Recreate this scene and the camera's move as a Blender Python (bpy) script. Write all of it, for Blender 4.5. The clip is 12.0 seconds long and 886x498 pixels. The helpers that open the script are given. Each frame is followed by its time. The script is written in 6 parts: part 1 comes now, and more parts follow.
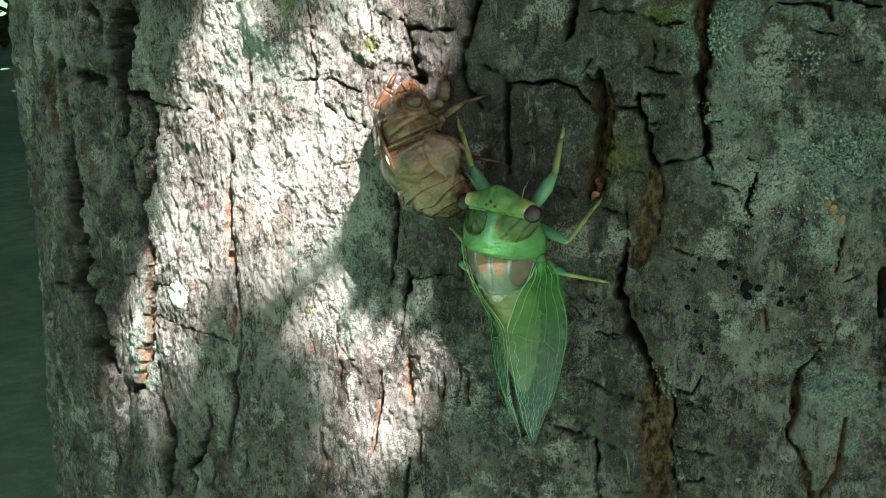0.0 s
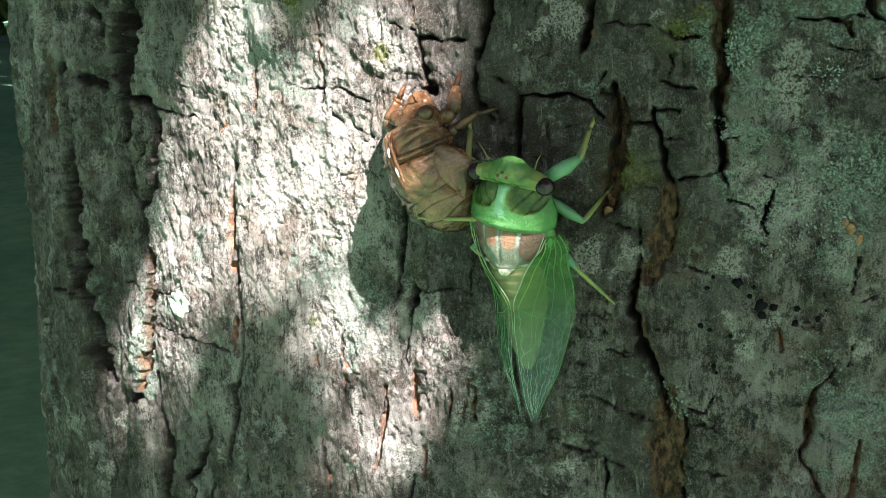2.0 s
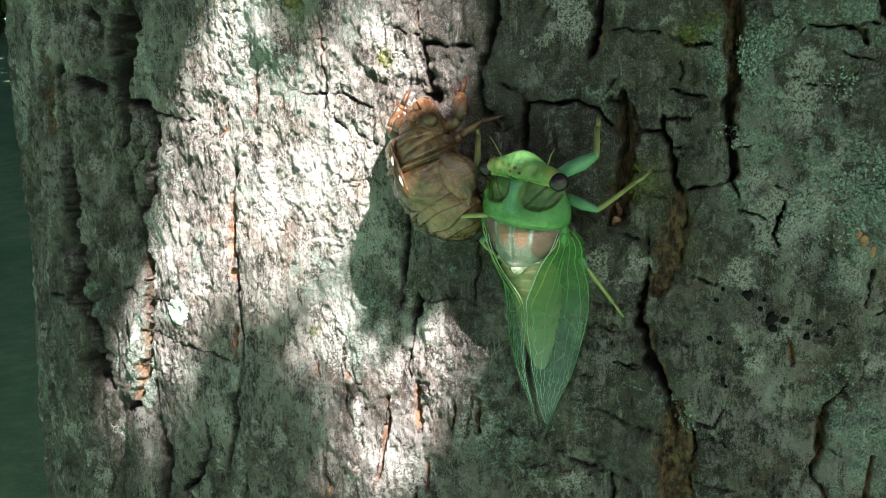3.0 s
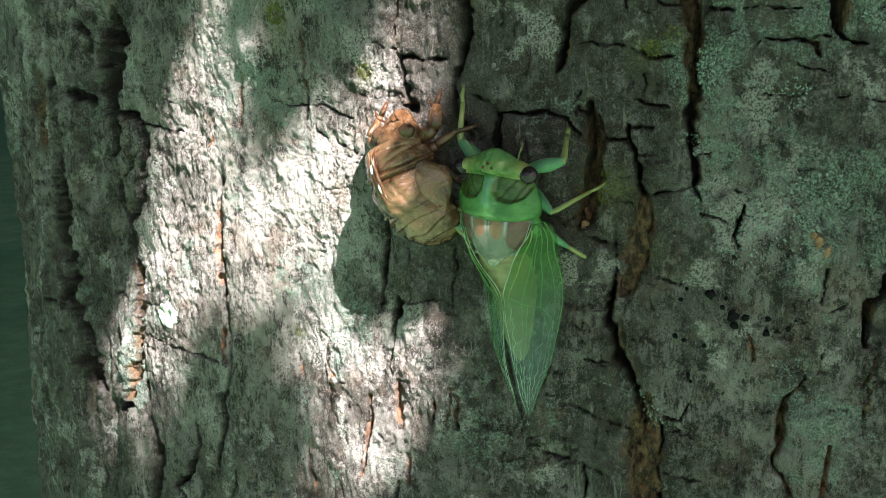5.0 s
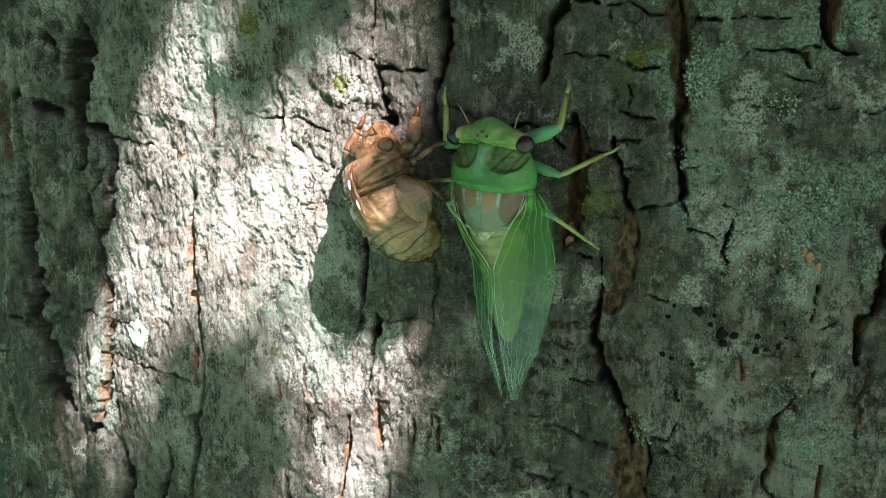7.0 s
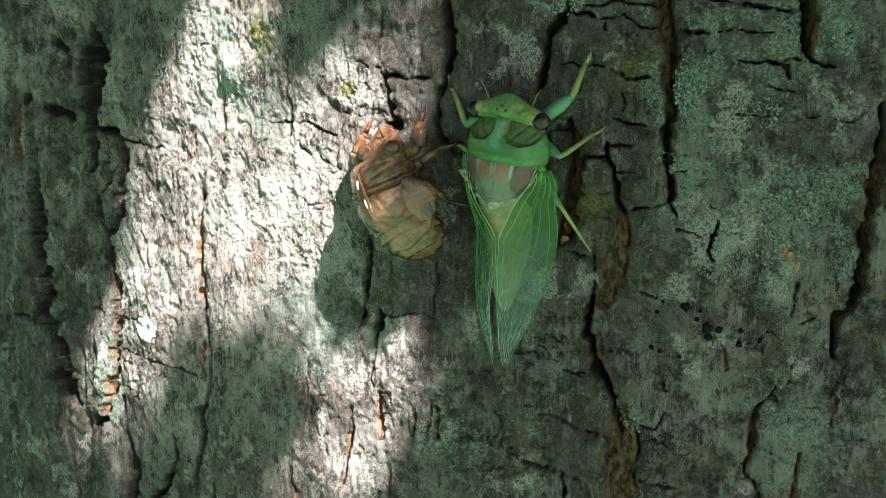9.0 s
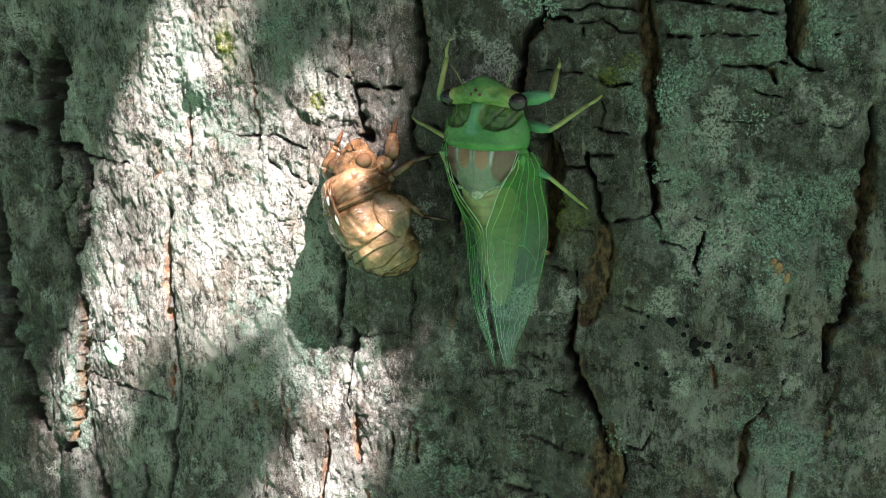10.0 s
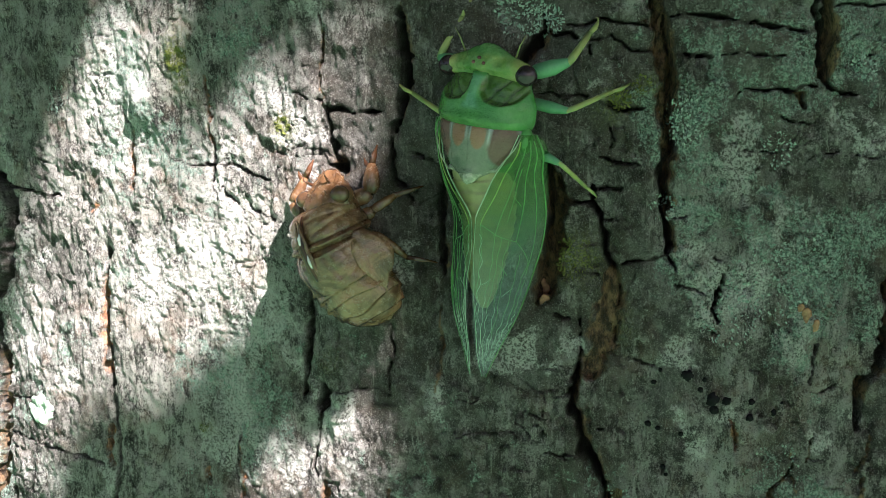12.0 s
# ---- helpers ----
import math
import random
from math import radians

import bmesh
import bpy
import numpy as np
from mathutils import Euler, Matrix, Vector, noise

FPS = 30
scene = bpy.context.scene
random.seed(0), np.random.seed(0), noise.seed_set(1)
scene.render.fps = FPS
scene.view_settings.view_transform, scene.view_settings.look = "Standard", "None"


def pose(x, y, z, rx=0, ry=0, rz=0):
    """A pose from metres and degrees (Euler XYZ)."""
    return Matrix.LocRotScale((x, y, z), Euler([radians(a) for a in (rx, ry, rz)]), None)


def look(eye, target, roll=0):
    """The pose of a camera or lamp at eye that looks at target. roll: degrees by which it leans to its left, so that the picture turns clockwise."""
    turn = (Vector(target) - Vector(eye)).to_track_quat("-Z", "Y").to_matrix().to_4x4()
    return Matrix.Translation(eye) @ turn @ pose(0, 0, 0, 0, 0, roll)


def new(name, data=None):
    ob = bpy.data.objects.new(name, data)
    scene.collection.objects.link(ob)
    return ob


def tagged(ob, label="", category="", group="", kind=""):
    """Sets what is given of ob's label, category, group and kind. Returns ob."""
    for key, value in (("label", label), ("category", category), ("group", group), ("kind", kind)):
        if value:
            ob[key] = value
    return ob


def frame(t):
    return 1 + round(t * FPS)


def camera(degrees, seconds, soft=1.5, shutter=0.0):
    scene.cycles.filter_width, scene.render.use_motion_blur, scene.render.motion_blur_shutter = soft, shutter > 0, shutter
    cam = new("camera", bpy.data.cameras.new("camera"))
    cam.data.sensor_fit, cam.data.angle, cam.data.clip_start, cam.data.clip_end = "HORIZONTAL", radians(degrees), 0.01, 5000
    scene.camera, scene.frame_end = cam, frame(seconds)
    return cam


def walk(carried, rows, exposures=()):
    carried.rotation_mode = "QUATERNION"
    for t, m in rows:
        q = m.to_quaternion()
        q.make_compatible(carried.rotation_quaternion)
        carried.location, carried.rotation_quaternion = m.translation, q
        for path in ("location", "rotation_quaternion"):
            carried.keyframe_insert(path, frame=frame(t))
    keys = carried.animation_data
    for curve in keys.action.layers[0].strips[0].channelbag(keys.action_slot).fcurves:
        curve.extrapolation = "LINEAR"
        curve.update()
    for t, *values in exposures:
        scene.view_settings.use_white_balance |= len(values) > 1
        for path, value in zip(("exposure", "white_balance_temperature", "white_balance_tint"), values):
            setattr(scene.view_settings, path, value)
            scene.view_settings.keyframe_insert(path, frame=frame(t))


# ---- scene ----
cam = camera(41.0, 12.0, soft=0.8)

# Path: seconds, place in metres, rx, ry, rz in degrees
PATH = [
    (0, (-0.10495, -0.46516, 1.29727), (-0.10988, -0.21979, 1.24962), -2.04),
    (0.5, (-0.10493, -0.46383, 1.29815), (-0.10952, -0.21852, 1.25016), -1.96),
    (1, (-0.10565, -0.46193, 1.29841), (-0.10943, -0.21653, 1.25084), -1.76),
    (1.5, (-0.10807, -0.46093, 1.29953), (-0.11118, -0.21559, 1.25157), -1.53),
    (2, (-0.10843, -0.46067, 1.29939), (-0.11143, -0.21532, 1.25151), -1.31),
    (2.5, (-0.10969, -0.45843, 1.30087), (-0.11267, -0.21319, 1.25240), -1.26),
    (3, (-0.10914, -0.45592, 1.30066), (-0.11223, -0.21064, 1.25238), -1.07),
    (3.2, (-0.11023, -0.45636, 1.30209), (-0.11258, -0.21125, 1.25291), -1.02),
    (4.8, (-0.10902, -0.46567, 1.30383), (-0.10975, -0.22055, 1.25468), -1.43),
    (5, (-0.10685, -0.46618, 1.30351), (-0.10759, -0.22092, 1.25511), -1.52),
    (5.5, (-0.10494, -0.46271, 1.30351), (-0.10468, -0.21739, 1.25533), -1.80),
    (6, (-0.10532, -0.45692, 1.30419), (-0.10337, -0.21165, 1.25585), -1.77),
    (6.5, (-0.10681, -0.45493, 1.30499), (-0.10320, -0.20972, 1.25639), -1.69),
    (7, (-0.10869, -0.45905, 1.30454), (-0.10314, -0.21369, 1.25693), -1.57),
    (9, (-0.11468, -0.47198, 1.30343), (-0.10346, -0.22619, 1.25914), -0.90),
    (9.5, (-0.11505, -0.46878, 1.30394), (-0.10297, -0.22296, 1.26004), -1.29),
    (10, (-0.11208, -0.46240, 1.30406), (-0.09801, -0.21663, 1.26050), -1.73),
    (10.5, (-0.11289, -0.46181, 1.30697), (-0.09615, -0.21645, 1.26208), -1.82),
    (11, (-0.11397, -0.46288, 1.30511), (-0.09441, -0.21727, 1.26278), -1.79),
    (11.5, (-0.11854, -0.45227, 1.30449), (-0.09291, -0.20695, 1.26371), -1.69),
    (12, (-0.12203, -0.43453, 1.30293), (-0.09009, -0.18960, 1.26430), -1.25),
]
walk(cam, [(t, look(eye, target, roll)) for t, eye, target, roll in PATH],
     exposures=((0.0, 2.66, 6500, 24), (9.0, 2.64, 6500, 24), (12.0, 2.66, 6300, 22)))

# ---- light ----
R = 0.258                     # trunk radius in metres
SUN_AZ, SUN_EL = 24.0, 46.5    # degrees: to the right of straight behind the camera, above the ground
S = Vector((math.sin(radians(SUN_AZ)) * math.cos(radians(SUN_EL)), -math.cos(radians(SUN_AZ)) * math.cos(radians(SUN_EL)), math.sin(radians(SUN_EL))))

world = bpy.data.worlds.new("sky")
scene.world = world
world.use_nodes = True
sky = world.node_tree.nodes.new("ShaderNodeTexSky")
sky.sky_type, sky.sun_disc = "NISHITA", False
sky.dust_density, sky.ozone_density = 4.0, 0.4
sky.sun_elevation, sky.sun_rotation = radians(SUN_EL), radians(180 - SUN_AZ)
back = world.node_tree.nodes["Background"]
back.inputs["Strength"].default_value = 0.025
world.node_tree.links.new(sky.outputs[0], back.inputs[0])

sun_data = bpy.data.lights.new("sun", "SUN")
sun_data.energy, sun_data.angle, sun_data.color = 5.0, radians(0.53), (1.0, 0.95, 0.86)
sun = new("sun", sun_data)
sun.matrix_world = look(S * 8 + Vector((0, 0, 1)), Vector((0, 0, 1)))


# ---- materials ----
class Nodes:
    """A short way to write a node material."""

    def __init__(self, name, **base):
        self.mat = bpy.data.materials.new(name)
        self.mat.use_nodes = True
        self.tree = self.mat.node_tree
        self.bsdf = self.tree.nodes["Principled BSDF"]
        for key, value in base.items():
            self.put(self.bsdf.inputs[key.replace("_", " ")], value)

    def put(self, socket, value):
        if isinstance(value, bpy.types.NodeSocket):
            self.tree.links.new(value, socket)
        elif isinstance(value, tuple) and len(value) == 3 and socket.type == "RGBA":
            socket.default_value = (*value, 1)
        else:
            socket.default_value = value

    def node(self, kind, **inputs):
        n = self.tree.nodes.new("ShaderNode" + kind)
        for key, value in inputs.items():
            self.put(n.inputs[key.replace("_", " ")], value)
        return n

    def coords(self, sx=1.0, sy=1.0, sz=1.0):
        c = self.node("TexCoord")
        m = self.node("Mapping", Vector=c.outputs["Object"])
        m.inputs["Scale"].default_value = (sx, sy, sz)
        return m.outputs[0]

    def noise(self, vector, scale, detail=4.0, rough=0.55, distortion=0.0):
        return self.node("TexNoise", Vector=vector, Scale=scale, Detail=detail, Roughness=rough, Distortion=distortion).outputs["Fac"]

    def ramp(self, fac, lo, hi):
        n = self.node("MapRange", Value=fac)
        n.interpolation_type = "SMOOTHSTEP"
        n.inputs["From Min"].default_value, n.inputs["From Max"].default_value = lo, hi
        return n.outputs[0]

    def math(self, op, a, b):
        n = self.tree.nodes.new("ShaderNodeMath")
        n.operation = op
        self.put(n.inputs[0], a), self.put(n.inputs[1], b)
        return n.outputs[0]

    def mix(self, fac, a, b, blend="MIX"):
        n = self.tree.nodes.new("ShaderNodeMix")
        n.data_type, n.blend_type = "RGBA", blend
        self.put(n.inputs[0], fac), self.put(n.inputs[6], a), self.put(n.inputs[7], b)
        return n.outputs[2]

    def attr(self, name):
        n = self.node("Attribute")
        n.attribute_name = name
        return n.outputs["Fac"]

    def bump(self, height, strength, distance, normal=None):
        n = self.node("Bump", Height=height, Strength=strength, Distance=distance)
        if normal:
            self.put(n.inputs["Normal"], normal)
        return n.outputs[0]

    def add_shader(self, fac, shader):
        out = self.tree.nodes["Material Output"]
        m = self.node("MixShader")
        self.put(m.inputs[0], fac)
        self.tree.links.new(self.bsdf.outputs[0], m.inputs[1])
        self.tree.links.new(shader, m.inputs[2])
        self.tree.links.new(m.outputs[0], out.inputs["Surface"])


def bark_material():
    n = Nodes("bark", Roughness=0.62)
    p, grain, fibre, flat = n.coords(), n.coords(1, 1, 0.55), n.coords(1, 1, 0.14), n.coords(1, 1, 2.2)
    sunlit_tint, damp_shade = n.attr("sunlit_tint"), n.attr("damp_shade")
    # crusts, stain and film are thinned inside the painted sun patch
    off_sun = n.math("SUBTRACT", 1.0, n.math("MULTIPLY", sunlit_tint, 0.6))
    fine = n.noise(grain, 2300, 4, 0.75)
    mid = n.noise(p, 300, 7, 0.74)
    patch = n.noise(grain, 95, 6, 0.68)
    thread = n.noise(fibre, 1300, 4, 0.65)
    speck = n.noise(p, 3600, 3, 0.75)
    # weathered grey skin over darker, older bark
    light = n.mix(n.ramp(patch, 0.36, 0.66), (0.218, 0.206, 0.192), (0.425, 0.415, 0.398))
    # sunlight painted in: the bark is paler where the sun patch falls
    light = n.mix(n.math("MULTIPLY", sunlit_tint, 0.6), light, (0.56, 0.55, 0.50))
    dark = n.mix(n.ramp(mid, 0.4, 0.6), (0.011, 0.0095, 0.008), (0.056, 0.049, 0.042))
    f = n.math("ADD", n.math("MULTIPLY", fine, 0.26), n.math("ADD", n.math("MULTIPLY", mid, 0.36), n.math("MULTIPLY", thread, 0.20)))
    f = n.math("ADD", f, n.math("MULTIPLY", speck, 0.18))
    f = n.math("ADD", f, n.math("MULTIPLY", n.math("SUBTRACT", patch, 0.5), 0.26))
    f = n.math("ADD", f, n.math("MULTIPLY", sunlit_tint, 0.014))
    col = n.mix(n.ramp(f, 0.455, 0.54), dark, light)
    tan = n.math("MULTIPLY", n.ramp(n.noise(p, 120, 5, 0.7), 0.50, 0.66), 0.38)
    col = n.mix(tan, col, n.mix(fine, (0.13, 0.075, 0.045), (0.40, 0.28, 0.19)))
    # black algae in crusts and runs, thickest where it stays wet or shade is painted
    crust = n.ramp(n.math("ADD", n.noise(grain, 150, 7, 0.78), n.math("MULTIPLY", damp_shade, 0.13)), 0.54, 0.64)
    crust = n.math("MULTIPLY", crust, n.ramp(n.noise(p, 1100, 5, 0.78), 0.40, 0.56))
    col = n.mix(n.math("MULTIPLY", n.math("MULTIPLY", crust, 0.85), off_sun), col, n.mix(fine, (0.008, 0.008, 0.006), (0.062, 0.055, 0.042)))
    # wet stain and painted shade darken the bark
    soak_shade = n.math("MULTIPLY", damp_shade, n.ramp(n.noise(p, 240, 6, 0.75), 0.38, 0.60))
    col = n.mix(n.math("MULTIPLY", n.math("MULTIPLY", soak_shade, 0.85), off_sun), col, n.mix(fine, (0.012, 0.010, 0.008), (0.085, 0.068, 0.048)))
    # a thin green-grey film, held back in the painted sun patch
    veil = n.math("MULTIPLY", n.ramp(n.noise(p, 75, 6, 0.75), 0.42, 0.64), 0.42)
    col = n.mix(n.math("MULTIPLY", veil, off_sun), col, n.mix(fine, (0.078, 0.082, 0.074), (0.25, 0.258, 0.240)))
    # pale worn fibres, crisp pits and flecks
    wisp = n.math("MULTIPLY", n.ramp(n.noise(fibre, 620, 5, 0.7, 0.6), 0.56, 0.64), n.ramp(n.noise(p, 210, 4), 0.45, 0.60))
    col = n.mix(n.math("MULTIPLY", wisp, 0.55), col, (0.47, 0.46, 0.42))
    col = n.mix(n.math("MULTIPLY", n.ramp(speck, 0.585, 0.65), 0.55), col, (0.50, 0.51, 0.48))
    col = n.mix(n.math("MULTIPLY", n.ramp(speck, 0.41, 0.34), 0.8), col, (0.016, 0.014, 0.011))
    hair = n.ramp(n.math("ABSOLUTE", n.math("SUBTRACT", n.noise(flat, 170, 5, 0.7, 0.8), 0.5), 0.0), 0.016, 0.004)
    hair = n.math("MULTIPLY", hair, n.ramp(n.noise(p, 130, 3), 0.50, 0.60))
    col = n.mix(n.math("MULTIPLY", hair, 0.75), col, (0.018, 0.015, 0.011))
    # crusts of blue-green lichen, in granules
    edge = n.math("ADD", n.attr("lichen"), n.math("MULTIPLY", n.math("SUBTRACT", n.noise(p, 330, 7, 0.8), 0.5), 3.0))
    film = n.math("MULTIPLY", n.ramp(edge, 0.50, 0.62), n.ramp(n.noise(p, 1700, 5, 0.8), 0.45, 0.50))
    col = n.mix(n.math("MULTIPLY", film, 0.9), col, n.mix(n.ramp(n.noise(p, 2600, 2), 0.35, 0.65), (0.10, 0.185, 0.148), (0.42, 0.53, 0.46)))
    frost = n.math("ADD", n.attr("pale"), n.math("MULTIPLY", n.math("SUBTRACT", n.noise(p, 260, 6, 0.75), 0.5), 2.4))
    pale = n.math("MULTIPLY", n.ramp(frost, 0.50, 0.75), n.ramp(n.noise(p, 2200, 4, 0.7), 0.42, 0.55))
    col = n.mix(n.math("MULTIPLY", pale, 0.78), col, (0.62, 0.63, 0.60))
    moss = n.math("MULTIPLY", n.attr("moss"), n.ramp(n.noise(p, 1500, 4, 0.75), 0.42, 0.54))
    col = n.mix(n.math("MULTIPLY", moss, 0.9), col, n.mix(n.ramp(n.noise(p, 2600, 2), 0.35, 0.65), (0.07, 0.085, 0.02), (0.23, 0.25, 0.07)))
    # split bark: crevice shade painted near black, then brown and rusty inner bark
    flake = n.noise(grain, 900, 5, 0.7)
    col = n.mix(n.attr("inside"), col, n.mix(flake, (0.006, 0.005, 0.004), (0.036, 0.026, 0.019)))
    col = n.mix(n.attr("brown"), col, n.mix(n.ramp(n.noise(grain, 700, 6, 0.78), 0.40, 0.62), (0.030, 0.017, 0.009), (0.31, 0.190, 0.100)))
    rust = n.math("MULTIPLY", n.attr("orange"), n.ramp(n.noise(p, 800, 4, 0.7), 0.38, 0.50))
    col = n.mix(rust, col, n.mix(n.ramp(flake, 0.4, 0.6), (0.15, 0.06, 0.028), (0.56, 0.27, 0.125)))
    n.put(n.bsdf.inputs["Base Color"], col)
    b = n.bump(mid, 0.8, 0.0008)
    b = n.bump(n.noise(grain, 620, 7, 0.8), 1.0, 0.0013, b)
    b = n.bump(fine, 1.0, 0.0006, b)
    b = n.bump(speck, 0.9, 0.0005, b)
    b = n.bump(film, 0.6, 0.0004, b)
    n.put(n.bsdf.inputs["Normal"], b)
    n.put(n.bsdf.inputs["Roughness"], n.math("ADD", 0.5, n.math("MULTIPLY", fine, 0.35)))
    n.bsdf.inputs["Specular IOR Level"].default_value = 0.45
    return n.mat


def plain(name, dark, light, scale=400, rough=0.5, bump=0.0, thin=0.0, spec=0.5, sss=0.0):
    """A two-tone mottled surface; thin: how much light comes through."""
    n = Nodes(name, Roughness=rough)
    p = n.coords()
    f = n.ramp(n.noise(p, scale, 5, 0.6), 0.3, 0.7)
    col = n.mix(f, dark, light)
    n.put(n.bsdf.inputs["Base Color"], col)
    n.bsdf.inputs["Specular IOR Level"].default_value = spec
    if bump:
        n.put(n.bsdf.inputs["Normal"], n.bump(n.noise(p, scale * 2, 4, 0.65), 0.7, bump))
    if sss:
        n.bsdf.inputs["Subsurface Weight"].default_value = sss
        n.bsdf.inputs["Subsurface Radius"].default_value = (0.0012, 0.0012, 0.0006)
        n.bsdf.inputs["Subsurface Scale"].default_value = 0.6
    if thin:
        t = n.node("BsdfTranslucent", Color=col)
        n.add_shader(thin, t.outputs[0])
    return n.mat


def shell_material(name, dark, light):
    """Thin, glossy, crumpled horn: clear amber with olive shadows, dusted with dry mud, and see-through."""
    n = Nodes(name, Roughness=0.24)
    p = n.coords()
    f = n.noise(p, 130, 6, 0.68, 0.9)
    col = n.mix(n.ramp(f, 0.34, 0.66), dark, light)
    olive = n.ramp(n.noise(p, 70, 4, 0.6, 0.5), 0.48, 0.68)
    col = n.mix(n.math("MULTIPLY", olive, 0.25), col, n.mix(f, (0.055, 0.036, 0.018), (0.26, 0.18, 0.095)))
    mud = n.ramp(n.noise(p, 620, 6, 0.8), 0.54, 0.62)
    col = n.mix(n.math("MULTIPLY", mud, 0.38), col, (0.40, 0.28, 0.18))
    col = n.mix(n.math("MULTIPLY", n.ramp(n.noise(p, 1900, 4, 0.7), 0.60, 0.68), 0.6), col, (0.035, 0.02, 0.01))
    # fold shade and brown mottling, put on as dark colour
    col = n.mix(n.math("MULTIPLY", n.attr("shade_mottle"), 0.85), col, n.mix(f, (0.030, 0.012, 0.005), (0.12, 0.055, 0.022)))
    n.put(n.bsdf.inputs["Base Color"], col)
    n.put(n.bsdf.inputs["Roughness"], n.math("ADD", 0.14, n.math("MULTIPLY", mud, 0.4)))
    b = n.bump(n.noise(p, 240, 5, 0.6, 0.8), 0.9, 0.0013)
    b = n.bump(n.noise(p, 900, 5, 0.75), 0.7, 0.0004, b)
    n.put(n.bsdf.inputs["Normal"], b)
    n.put(n.bsdf.inputs["Coat Normal"], n.bump(n.noise(p, 300, 3, 0.5), 0.6, 0.0006))
    n.bsdf.inputs["Specular IOR Level"].default_value = 0.6
    n.put(n.bsdf.inputs["Coat Weight"], n.math("SUBTRACT", 1.0, n.math("MULTIPLY", mud, 0.7)))
    n.bsdf.inputs["Coat Roughness"].default_value = 0.06
    t = n.node("BsdfTranslucent", Color=n.mix(0.5, col, (0.50, 0.30, 0.14)))
    n.add_shader(0.28, t.outputs[0])
    return n.mat


def wing_material():
    """A soft clear membrane, green near the body and milky blue towards the tip."""
    n = Nodes("wing_membrane", Roughness=0.28)
    c = n.node("TexCoord")
    sep = n.node("SeparateXYZ", Vector=c.outputs["Object"])
    along = n.ramp(sep.outputs["Y"], -0.027, -0.004)
    col = n.mix(along, (0.20, 0.29, 0.29), (0.085, 0.21, 0.075))
    n.put(n.bsdf.inputs["Base Color"], col)
    p = n.coords(1, 0.3, 1)
    n.put(n.bsdf.inputs["Normal"], n.bump(n.noise(p, 500, 3), 0.35, 0.0003))
    t = n.node("BsdfTransparent", Color=n.mix(along, (0.93, 0.965, 0.97), (0.84, 0.945, 0.80)))
    n.add_shader(n.math("SUBTRACT", 0.82, n.math("MULTIPLY", along, 0.03)), t.outputs[0])
    return n.mat


BARK = bark_material()
LICHEN = plain("leafy_lichen", (0.18, 0.30, 0.25), (0.42, 0.53, 0.46), 900, 0.9, 0.0003, 0.15, 0.2)
PALE_LICHEN = plain("pale_lichen", (0.27, 0.38, 0.30), (0.45, 0.54, 0.45), 700, 0.9, 0.0002, 0, 0.2)
MOSS = plain("moss", (0.07, 0.085, 0.02), (0.22, 0.24, 0.07), 900, 0.9, 0.0003, 0.2, 0.2)
BLACK = plain("black_fungus", (0.003, 0.003, 0.004), (0.009, 0.009, 0.011), 900, 0.8, 0.0002, 0, 0.15)
RUSTY = plain("rusty_flake", (0.14, 0.070, 0.035), (0.36, 0.21, 0.11), 900, 0.7, 0.0002)
GREEN = plain("fresh_green", (0.036, 0.200, 0.042), (0.090, 0.310, 0.082), 160, 0.36, 0.00008, 0, 0.5, 0.35)
RIDGE = plain("ridge_pale", (0.17, 0.21, 0.14), (0.42, 0.45, 0.36), 900, 0.08, 0.0004, 0, 1.0, 0.2)
def painted(name, base, *fields):
    """A glossy body colour with fields of other colours, each laid on by the mesh's own attribute of that name."""
    n = Nodes(name, Roughness=0.24)
    p = n.coords()
    f = n.ramp(n.noise(p, 240, 5, 0.6), 0.3, 0.7)
    col = n.mix(f, *base)
    for key, dark, light in fields:
        col = n.mix(n.attr(key), col, n.mix(f, dark, light))
    n.put(n.bsdf.inputs["Base Color"], col)
    n.put(n.bsdf.inputs["Normal"], n.bump(n.noise(p, 1700, 5, 0.75), 1.0, 0.0005, n.bump(n.noise(p, 480, 4, 0.65), 0.9, 0.0006)))
    n.bsdf.inputs["Subsurface Weight"].default_value = 0.25
    n.bsdf.inputs["Subsurface Radius"].default_value = (0.001, 0.001, 0.0005)
    n.bsdf.inputs["Subsurface Scale"].default_value = 0.6
    n.bsdf.inputs["Coat Weight"].default_value = 0.6
    n.bsdf.inputs["Coat Roughness"].default_value = 0.1
    return n.mat


COLLAR = painted("collar", ((0.034, 0.200, 0.038), (0.085, 0.310, 0.078)), ("olive", (0.026, 0.085, 0.012), (0.080, 0.165, 0.026)), ("groove", (0.014, 0.034, 0.006), (0.034, 0.058, 0.012)),
                 ("stripe", (0.070, 0.270, 0.135), (0.150, 0.390, 0.215)))
SHIELD = painted("shield", ((0.12, 0.165, 0.12), (0.25, 0.27, 0.22)), ("peach", (0.27, 0.135, 0.08), (0.40, 0.22, 0.14)), ("rose", (0.115, 0.06, 0.05), (0.21, 0.12, 0.095)),
                 ("streak", (0.40, 0.45, 0.43), (0.55, 0.60, 0.58)))
FACE = painted("face", ((0.085, 0.235, 0.050), (0.235, 0.350, 0.100)), ("front", (0.055, 0.215, 0.055), (0.120, 0.300, 0.090)), ("cheek", (0.270, 0.340, 0.090), (0.430, 0.450, 0.170)))
BELLY = plain("abdomen_pale_green", (0.200, 0.200, 0.095), (0.350, 0.330, 0.175), 260, 0.35, 0.0001, 0, 0.5, 0.3)
EYE = plain("dark_eye", (0.008, 0.006, 0.008), (0.035, 0.022, 0.028), 300, 0.06)
